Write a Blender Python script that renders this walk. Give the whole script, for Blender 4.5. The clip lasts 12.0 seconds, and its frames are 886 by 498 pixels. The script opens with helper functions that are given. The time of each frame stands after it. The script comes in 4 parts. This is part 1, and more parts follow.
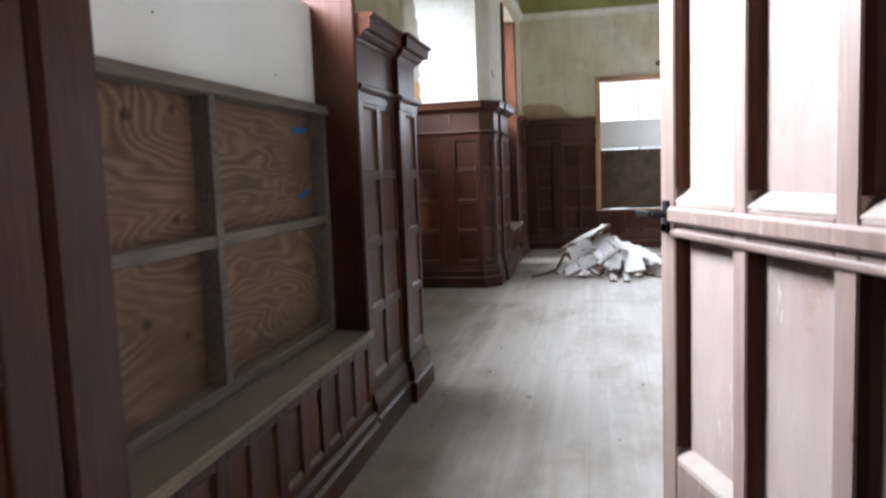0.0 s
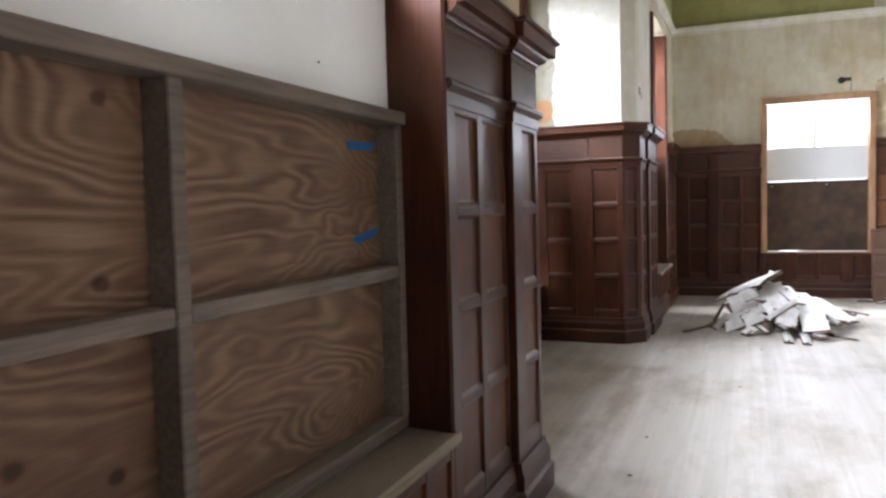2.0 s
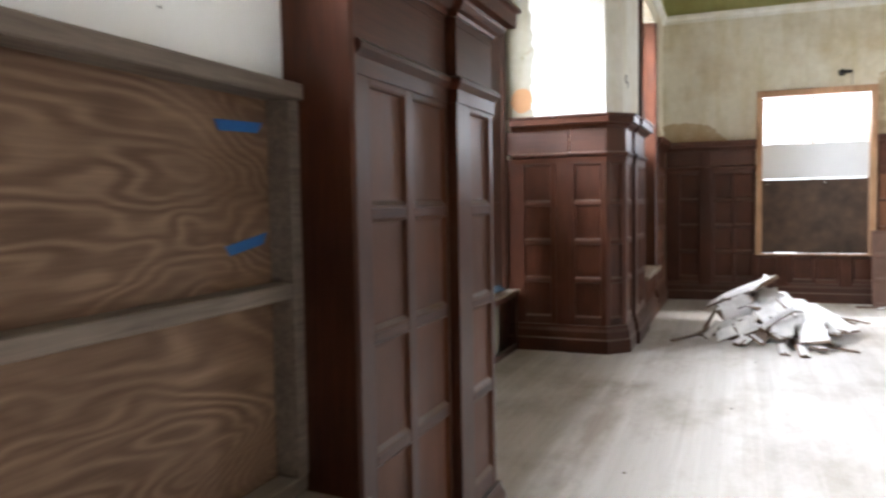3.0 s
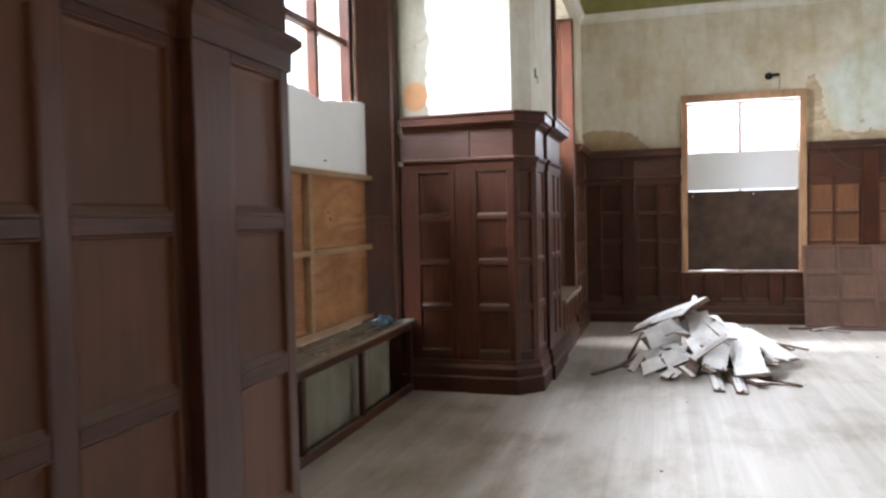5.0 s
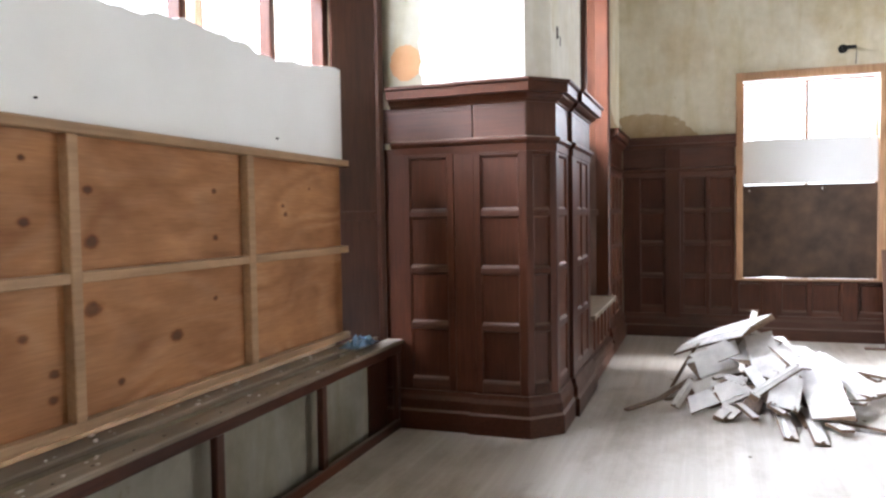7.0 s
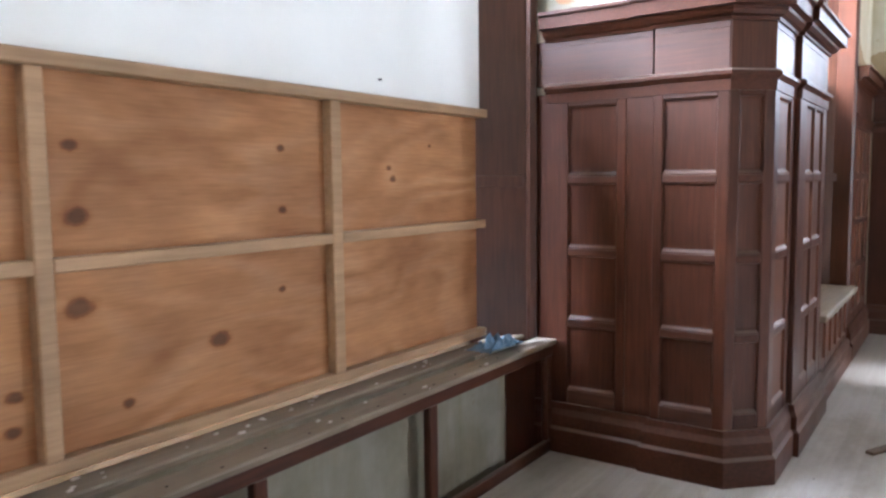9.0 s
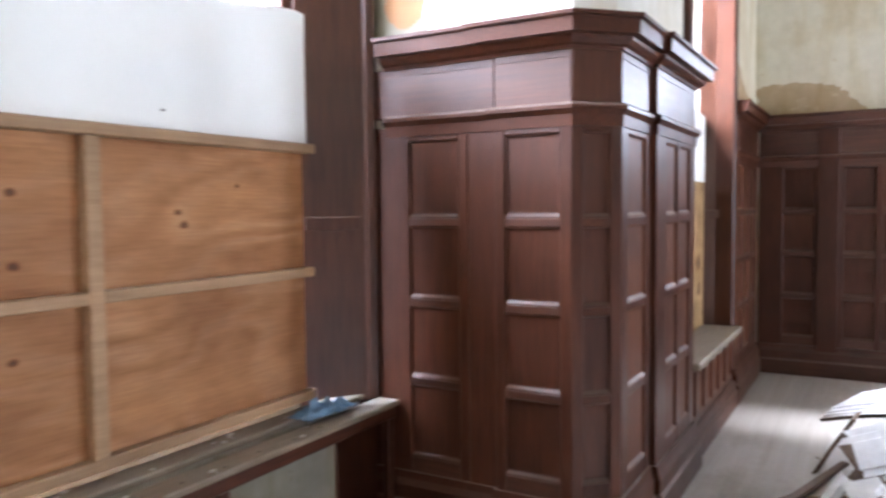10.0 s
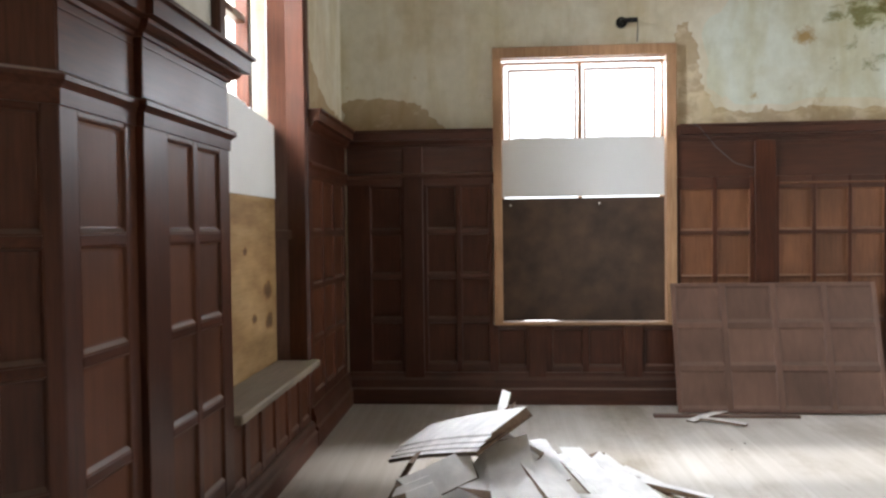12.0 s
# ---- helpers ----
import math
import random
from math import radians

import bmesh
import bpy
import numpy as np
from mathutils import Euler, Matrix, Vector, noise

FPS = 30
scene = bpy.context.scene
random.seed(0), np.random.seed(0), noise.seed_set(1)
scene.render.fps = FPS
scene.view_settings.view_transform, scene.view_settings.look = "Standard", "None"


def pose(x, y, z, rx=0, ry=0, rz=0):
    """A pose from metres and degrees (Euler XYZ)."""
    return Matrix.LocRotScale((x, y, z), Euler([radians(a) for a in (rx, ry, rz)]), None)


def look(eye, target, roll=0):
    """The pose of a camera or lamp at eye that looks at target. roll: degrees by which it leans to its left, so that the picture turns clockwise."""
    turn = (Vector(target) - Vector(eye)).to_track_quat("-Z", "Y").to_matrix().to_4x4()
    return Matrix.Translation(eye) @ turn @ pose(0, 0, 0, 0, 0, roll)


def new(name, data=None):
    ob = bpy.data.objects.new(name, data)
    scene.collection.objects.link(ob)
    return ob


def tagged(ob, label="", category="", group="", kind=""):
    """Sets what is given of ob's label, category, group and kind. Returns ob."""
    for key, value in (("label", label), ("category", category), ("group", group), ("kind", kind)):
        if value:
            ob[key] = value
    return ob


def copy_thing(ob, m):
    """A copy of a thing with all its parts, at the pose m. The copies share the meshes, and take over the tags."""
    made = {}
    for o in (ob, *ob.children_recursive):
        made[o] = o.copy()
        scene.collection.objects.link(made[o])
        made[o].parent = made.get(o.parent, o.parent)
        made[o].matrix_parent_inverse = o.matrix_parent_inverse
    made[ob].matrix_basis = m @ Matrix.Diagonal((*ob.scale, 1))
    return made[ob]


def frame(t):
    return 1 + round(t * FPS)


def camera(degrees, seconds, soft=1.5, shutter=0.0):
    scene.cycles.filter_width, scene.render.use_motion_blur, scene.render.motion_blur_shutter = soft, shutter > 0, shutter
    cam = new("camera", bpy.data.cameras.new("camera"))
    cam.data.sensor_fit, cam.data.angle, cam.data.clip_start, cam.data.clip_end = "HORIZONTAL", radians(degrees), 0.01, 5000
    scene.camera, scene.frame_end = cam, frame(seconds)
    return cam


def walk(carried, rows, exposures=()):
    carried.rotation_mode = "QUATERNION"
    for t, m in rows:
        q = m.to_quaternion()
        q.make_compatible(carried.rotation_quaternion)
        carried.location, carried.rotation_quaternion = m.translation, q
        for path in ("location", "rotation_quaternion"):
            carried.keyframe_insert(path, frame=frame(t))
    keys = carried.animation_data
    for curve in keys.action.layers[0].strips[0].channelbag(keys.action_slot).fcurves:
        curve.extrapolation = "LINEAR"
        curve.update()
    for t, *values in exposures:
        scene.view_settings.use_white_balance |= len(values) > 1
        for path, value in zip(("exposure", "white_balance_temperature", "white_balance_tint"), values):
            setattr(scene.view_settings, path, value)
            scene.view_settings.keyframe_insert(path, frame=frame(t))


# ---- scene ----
cam = camera(60.9, 12.0, soft=2.5, shutter=0.4)
PATH = [
    (0, (0.493, 0.831, 1.407), (0.096, 2.78, 1.201), -2.2),
    (0.5, (0.488, 1.124, 1.427), (0.13, 3.088, 1.319), -2.4),
    (1, (0.43, 1.376, 1.411), (-0.055, 3.312, 1.289), -1.9),
    (1.5, (0.335, 1.678, 1.437), (-0.325, 3.564, 1.355), -1.4),
    (2, (0.311, 2.027, 1.409), (-0.434, 3.88, 1.3), -1.5),
    (2.5, (0.324, 2.368, 1.448), (-0.541, 4.17, 1.374), -1.3),
    (3, (0.297, 2.697, 1.42), (-0.431, 4.556, 1.298), -1.0),
    (3.2, (0.271, 2.83, 1.429), (-0.362, 4.724, 1.319), -0.9),
    (4.8, (0.293, 3.743, 1.384), (-0.294, 5.652, 1.293), -1.1),
    (5, (0.28, 3.885, 1.394), (-0.277, 5.804, 1.312), -1.3),
    (5.5, (0.259, 4.171, 1.393), (-0.252, 6.103, 1.314), -1.1),
    (6, (0.27, 4.536, 1.392), (-0.386, 6.425, 1.335), -1.2),
    (6.5, (0.249, 4.814, 1.379), (-0.453, 6.685, 1.302), -0.9),
    (7, (0.204, 5.137, 1.388), (-0.45, 7.024, 1.298), -0.9),
    (7.5, (0.182, 5.392, 1.319), (-0.561, 7.246, 1.227), -1.0),
    (7.7, (0.166, 5.519, 1.32), (-0.741, 7.297, 1.193), -0.7),
    (9.3, (0.033, 6.414, 1.426), (-1.107, 8.049, 1.253), -0.6),
    (9.5, (0.066, 6.544, 1.447), (-1.06, 8.19, 1.304), -0.4),
    (10, (0.224, 6.828, 1.458), (-0.771, 8.559, 1.348), -0.6),
    (10.5, (0.298, 7.115, 1.454), (-0.37, 8.994, 1.311), -0.2),
    (11, (0.36, 7.357, 1.465), (0.089, 9.336, 1.365), -0.3),
    (11.5, (0.417, 7.589, 1.417), (0.298, 9.585, 1.371), -0.8),
    (12, (0.548, 7.795, 1.414), (0.407, 9.789, 1.361), -0.7),
]
EXPOSURES = [(0, -0.1, 5810, 12), (0.5, -0.1, 5850, 14), (1, -0.3, 5810, 14), (1.5, -0.05, 5840, 14), (2.5, 0.25, 6050, 14), (3, 0.35, 6050, 13), (5, 0.08, 6000, 13), (5.5, 0.06, 6000, 13), (6.5, 0.42, 6000, 15), (7.5, 0.6, 5860, 15), (9.5, 1.11, 5400, 14), (10, 1.06, 5500, 16), (10.5, 0.86, 6150, 14), (11, 0.37, 6200, 12), (11.5, 0.02, 6150, 12), (12, -0.2, 6200, 12)]
walk(cam, [(t, look(eye, target, roll)) for t, eye, target, roll in PATH], EXPOSURES)

# ---------------------------------------------------------------- light
world = bpy.data.worlds.new("world")
scene.world = world
world.use_nodes = True
wn = world.node_tree.nodes
sky = wn.new("ShaderNodeTexSky")
sky.sky_type = "NISHITA"
sky.sun_disc = False
sky.sun_elevation = radians(30)
sky.sun_rotation = radians(88)
wn["Background"].inputs[1].default_value = 0.12
world.node_tree.links.new(sky.outputs[0], wn["Background"].inputs[0])


def daylight(name, eye, target, w, h, power, colour=(0.93, 0.96, 1.0)):
    """Sky light that enters by one window opening."""
    data = bpy.data.lights.new(name, "AREA")
    data.shape, data.size, data.size_y, data.energy, data.color = "RECTANGLE", w, h, power, colour
    ob = new(name, data)
    ob.matrix_world = look(eye, target)
    return ob


daylight("sky_window_1", (-2.3, 3.5, 3.75), (0.6, 3.5, 1.2), 2.1, 2.4, 1700)
daylight("sky_window_2", (-4.7, 7.4, 5.4), (0.5, 7.6, 0.6), 4.6, 5.0, 6600)
daylight("sky_window_3", (-2.3, 11.88, 3.9), (1.6, 11.5, 0.2), 1.5, 2.6, 1650)
daylight("sky_window_4", (1.25, 14.75, 2.85), (1.25, 12.4, 1.6), 1.3, 0.9, 130)
daylight("sky_window_5", (6.95, 12.55, 1.75), (0, 11.6, 0.9), 0.6, 1.65, 110, (0.99, 0.97, 0.97))
sun = new("sun", bpy.data.lights.new("sun", "SUN"))
sun.data.energy, sun.data.angle, sun.data.color = 5.0, radians(3.0), (1.0, 0.97, 0.93)
sun.matrix_world = look((6.6, 12.5, 4.15), (-0.6, 12.2, 0.0))

# ---------------------------------------------------------------- materials


def shader(name):
    m = bpy.data.materials.new(name)
    m.use_nodes = True
    return m, m.node_tree.nodes, m.node_tree.links


def ramp(nodes, stops):
    r = nodes.new("ShaderNodeValToRGB")
    while len(r.color_ramp.elements) < len(stops):
        r.color_ramp.elements.new(0.5)
    for e, (p, c) in zip(r.color_ramp.elements, stops):
        e.position, e.color = p, (*c, 1)
    return r


def coords(nodes, links, scale=(1, 1, 1), jitter=0.0):
    tc = nodes.new("ShaderNodeTexCoord")
    mp = nodes.new("ShaderNodeMapping")
    mp.inputs["Scale"].default_value = scale
    links.new(tc.outputs["Object"], mp.inputs["Vector"])
    if jitter:
        info = nodes.new("ShaderNodeObjectInfo")
        mul = nodes.new("ShaderNodeMath")
        mul.operation, mul.inputs[1].default_value = "MULTIPLY", jitter
        links.new(info.outputs["Random"], mul.inputs[0])
        links.new(mul.outputs[0], mp.inputs["Location"])
    return mp.outputs["Vector"]


def noise_tex(nodes, links, vec, scale, detail=4, rough=0.55, distort=0.0):
    n = nodes.new("ShaderNodeTexNoise")
    n.inputs["Scale"].default_value, n.inputs["Detail"].default_value = scale, detail
    n.inputs["Roughness"].default_value, n.inputs["Distortion"].default_value = rough, distort
    links.new(vec, n.inputs["Vector"])
    return n.outputs["Fac"]


def mix(nodes, links, fac, a, b, mode="MIX"):
    x = nodes.new("ShaderNodeMix")
    x.data_type, x.blend_type = "RGBA", mode
    for sock, val in ((x.inputs["Factor"], fac), (x.inputs["A"], a), (x.inputs["B"], b)):
        if isinstance(val, (int, float)):
            sock.default_value = val
        elif isinstance(val, tuple):
            sock.default_value = (*val, 1)
        else:
            links.new(val, sock)
    return x.outputs["Result"]


def finish(nodes, links, colour, rough=0.5, height=None, bump=0.1, dist=0.01, spec=0.5):
    b = nodes["Principled BSDF"]
    links.new(colour, b.inputs["Base Color"])
    b.inputs["Specular IOR Level"].default_value = spec
    if isinstance(rough, (int, float)):
        b.inputs["Roughness"].default_value = rough
    else:
        links.new(rough, b.inputs["Roughness"])
    if height is not None:
        bp = nodes.new("ShaderNodeBump")
        bp.inputs["Strength"].default_value, bp.inputs["Distance"].default_value = bump, dist
        links.new(height, bp.inputs["Height"])
        links.new(bp.outputs[0], b.inputs["Normal"])


def wood(name, dark, light, grain=(30, 30, 1.6), rough=(0.3, 0.5), dust=0.0, bump=0.08, spec=0.5, scuff=None):
    """Timber with grain along the axis of the smallest scale, broad colour drift and a film of dust."""
    m, n, l = shader(name)
    v = coords(n, l, grain, 7.0)
    v1 = coords(n, l, (1, 1, 1), 3.0)
    fine = noise_tex(n, l, v, 2.2, 5, 0.6, 0.6)
    broad = noise_tex(n, l, v1, 1.7, 3)
    r = ramp(n, [(0.28, dark), (0.72, light)])
    l.new(fine, r.inputs[0])
    tone = ramp(n, [(0.3, (0.62, 0.6, 0.58)), (0.7, (1.15, 1.12, 1.1))])
    l.new(broad, tone.inputs[0])
    c = mix(n, l, 1.0, r.outputs[0], tone.outputs[0], "MULTIPLY")
    info = n.new("ShaderNodeObjectInfo")
    each = ramp(n, [(0.0, (0.88, 0.87, 0.86)), (1.0, (1.12, 1.12, 1.12))])
    l.new(info.outputs["Random"], each.inputs[0])
    c = mix(n, l, 0.8, c, each.outputs[0], "MULTIPLY")
    if scuff:
        for size, low, high, tint in scuff:
            flake = ramp(n, [(low, (0, 0, 0)), (high, (0.8, 0.8, 0.8))])
            l.new(noise_tex(n, l, coords(n, l, size, 5.0), 2.0, 7, 0.7, 0.4), flake.inputs[0])
            c = mix(n, l, flake.outputs[0], c, tint)
    rr = n.new("ShaderNodeMapRange")
    rr.inputs["To Min"].default_value, rr.inputs["To Max"].default_value = rough
    l.new(noise_tex(n, l, v1, 6.0, 5), rr.inputs["Value"])
    if dust:
        geo = n.new("ShaderNodeNewGeometry")
        sep = n.new("ShaderNodeSeparateXYZ")
        l.new(geo.outputs["Normal"], sep.inputs[0])
        up = n.new("ShaderNodeMapRange")
        up.inputs["From Min"].default_value, up.inputs["From Max"].default_value = 0.25, 0.9
        up.inputs["To Max"].default_value = dust
        l.new(sep.outputs["Z"], up.inputs["Value"])
        c = mix(n, l, up.outputs[0], c, (0.36, 0.32, 0.27))
    finish(n, l, c, rr.outputs[0], fine, bump, 0.004, spec)
    return m


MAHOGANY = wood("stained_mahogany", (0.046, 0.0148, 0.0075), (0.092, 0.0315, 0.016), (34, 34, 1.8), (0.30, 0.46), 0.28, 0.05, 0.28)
MAHOGANY_H = wood("stained_mahogany_rails", (0.046, 0.0148, 0.0075), (0.092, 0.0315, 0.016), (34, 1.8, 34), (0.30, 0.46), 0.28, 0.05, 0.22)
MAHOGANY_X = wood("stained_mahogany_cross", (0.046, 0.0148, 0.0075), (0.092, 0.0315, 0.016), (1.8, 34, 34), (0.34, 0.5), 0.28, 0.05, 0.50)
PANELWOOD = wood("worn_mahogany_panel", (0.086, 0.0315, 0.0145), (0.122, 0.046, 0.022), (12, 12, 0.9), (0.36, 0.54), 0.4, 0.03, 0.22)
DULL_PANEL = wood("dull_brown_panel", (0.115, 0.063, 0.044), (0.16, 0.088, 0.061), (8, 8, 1.2), (0.5, 0.7), 0.2)
AMBER_PANEL = wood("faded_amber_panel", (0.125, 0.048, 0.020), (0.205, 0.087, 0.038), (26, 26, 2), (0.4, 0.6), 0.3)
PINE = wood("pine_trim", (0.36, 0.20, 0.10), (0.56, 0.35, 0.2), (30, 30, 1.6), (0.4, 0.6), 0.2)
PINE_Y = wood("pine_batten", (0.36, 0.23, 0.125), (0.50, 0.34, 0.195), (26, 1.5, 26), (0.5, 0.7), 0.2)
GREY_STUD = wood("weathered_stud", (0.12, 0.10, 0.085), (0.25, 0.21, 0.175), (26, 1.5, 26), (0.6, 0.8), 0.4)
DUSTY = wood("dusty_sill_board", (0.17, 0.14, 0.10), (0.34, 0.29, 0.22), (26, 1.6, 26), (0.6, 0.85), 0.5)
LINING = wood("worn_window_lining", (0.052, 0.019, 0.011), (0.10, 0.041, 0.024), (30, 30, 1.6), (0.29, 0.36), 0.3)
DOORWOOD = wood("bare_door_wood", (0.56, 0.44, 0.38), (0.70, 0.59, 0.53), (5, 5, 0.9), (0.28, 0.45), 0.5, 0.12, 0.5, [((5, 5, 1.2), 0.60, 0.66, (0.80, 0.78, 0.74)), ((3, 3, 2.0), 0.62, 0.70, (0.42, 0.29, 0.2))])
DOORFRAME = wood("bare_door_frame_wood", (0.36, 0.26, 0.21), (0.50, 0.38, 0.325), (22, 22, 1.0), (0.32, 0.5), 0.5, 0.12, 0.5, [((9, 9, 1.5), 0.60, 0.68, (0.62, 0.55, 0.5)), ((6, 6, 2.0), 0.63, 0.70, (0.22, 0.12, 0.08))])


def scaled(nodes, links, vec, factor):
    x = nodes.new("ShaderNodeMath")
    x.operation, x.inputs[1].default_value = "MULTIPLY", factor
    links.new(vec, x.inputs[0])
    return x.outputs[0]


def nearest(nodes, links, vec, spots, stretch):
    """Distance to the nearest of some spots, each measured in its own radius."""
    best = None
    for y, z, r in spots:
        d = nodes.new("ShaderNodeVectorMath")
        d.operation, d.inputs[1].default_value = "DISTANCE", (0, y * stretch[1], z * stretch[2])
        links.new(vec, d.inputs[0])
        q = scaled(nodes, links, d.outputs["Value"], 1.3 / r)
        if best is not None:
            low = nodes.new("ShaderNodeMath")
            low.operation = "MINIMUM"
            links.new(q, low.inputs[0])
            links.new(best, low.inputs[1])
            q = low.outputs[0]
        best = q
    return best


def plywood(name, stops, bands, knots=(), rough=0.65, stretch=(0.8, 0.62, 2.6), smudge=(0.78, 0.74, 0.7), contrast=1.0, field_detail=3.0):
    """Rotary-cut plywood: contour-like grain, long in one direction, fading in and out, round knots and handling marks."""
    m, n, l = shader(name)
    v1 = coords(n, l, (1, 1, 1))
    field = noise_tex(n, l, coords(n, l, stretch), 1.35, field_detail, 0.42, 0.45)
    sn = n.new("ShaderNodeMath")
    sn.operation = "SINE"
    l.new(scaled(n, l, field, bands), sn.inputs[0])
    half = n.new("ShaderNodeMapRange")
    half.inputs["From Min"].default_value = -1.0
    l.new(sn.outputs[0], half.inputs["Value"])
    r = ramp(n, stops)
    l.new(half.outputs[0], r.inputs[0])
    fade = n.new("ShaderNodeMapRange")
    fade.inputs["From Min"].default_value, fade.inputs["From Max"].default_value = 0.36, 0.62
    fade.inputs["To Min"].default_value, fade.inputs["To Max"].default_value = 0.15 * contrast, contrast
    l.new(noise_tex(n, l, coords(n, l, (1, 1.1, 2.2)), 2.3, 3), fade.inputs["Value"])
    c = mix(n, l, fade.outputs[0], stops[1][1], r.outputs[0])
    fine = noise_tex(n, l, coords(n, l, (6, 5, 90)), 1.5, 4)
    fr = ramp(n, [(0.3, (0.84, 0.82, 0.8)), (0.7, (1.1, 1.1, 1.1))])
    l.new(fine, fr.inputs[0])
    c = mix(n, l, 0.8, c, fr.outputs[0], "MULTIPLY")
    br = ramp(n, [(0.32, smudge), (0.62, (1.1, 1.08, 1.06))])
    l.new(noise_tex(n, l, coords(n, l, (1, 0.6, 1.5)), 2.4, 4, 0.6), br.inputs[0])
    c = mix(n, l, 0.85, c, br.outputs[0], "MULTIPLY")
    if knots:
        oval = (0, 0.8, 1.15)
        warp = n.new("ShaderNodeMath")
        warp.operation, warp.inputs[1].default_value = "MULTIPLY_ADD", 0.9
        l.new(noise_tex(n, l, v1, 22.0, 3), warp.inputs[0])
        l.new(nearest(n, l, coords(n, l, oval), knots, oval), warp.inputs[2])
        kr = ramp(n, [(0.22, (0.16, 0.10, 0.08)), (0.29, (0.42, 0.28, 0.2)), (0.34, (0.86, 0.78, 0.7)), (0.42, (1, 1, 1))])
        l.new(scaled(n, l, warp.outputs[0], 0.25), kr.inputs[0])
        c = mix(n, l, 0.8, c, kr.outputs[0], "MULTIPLY")
    finish(n, l, c, rough, half.outputs[0], 0.04, 0.003, 0.3)
    return m


BAY_KNOTS = [(7.33, 1.50, 0.030), (7.34, 1.31, 0.045), (7.34, 1.06, 0.055), (7.80, 0.89, 0.048), (8.09, 1.515, 0.022), (8.09, 1.30, 0.024), (8.08, 1.02, 0.022), (7.05, 1.385, 0.03), (7.03, 0.997, 0.028), (7.155, 0.856, 0.03), (7.145, 0.763, 0.03),
             (8.715, 1.404, 0.024), (8.69, 1.45, 0.02), (7.47, 0.762, 0.026), (7.05, 1.6, 0.02), (6.55, 1.42, 0.035), (6.4, 0.95, 0.045), (6.7, 0.8, 0.03), (8.98, 1.55, 0.016)]
DARK_KNOTS = [(2.95, 1.62, 0.035), (2.98, 0.95, 0.035), (3.22, 1.655, 0.03), (3.22, 0.86, 0.03), (3.2, 1.27, 0.03)]
PLY_DARK = plywood("weathered_plywood", [(0.0, (0.14, 0.086, 0.055)), (0.5, (0.205, 0.133, 0.088)), (1.0, (0.30, 0.212, 0.146))], 165, DARK_KNOTS, 0.65, (0.7, 0.62, 2.1), (0.68, 0.62, 0.58), 0.85, 2.6)
PLY_FRESH = plywood("orange_plywood", [(0.0, (0.365, 0.174, 0.072)), (0.5, (0.45, 0.232, 0.102)), (1.0, (0.49, 0.277, 0.142))], 46, BAY_KNOTS, 0.6, (0.8, 0.7, 2.0), (0.66, 0.58, 0.54), 1.0, 2.6)
PLY_STAIN = plywood("mouldy_tan_plywood", [(0.0, (0.33, 0.20, 0.09)), (0.5, (0.42, 0.28, 0.13)), (1.0, (0.5, 0.35, 0.18))], 20, [(12.36, 1.05, 0.10), (12.38, 0.86, 0.09), (11.95, 1.3, 0.04), (12.1, 0.9, 0.05)], 0.65, (0.8, 0.62, 2.6), (0.6, 0.55, 0.5))


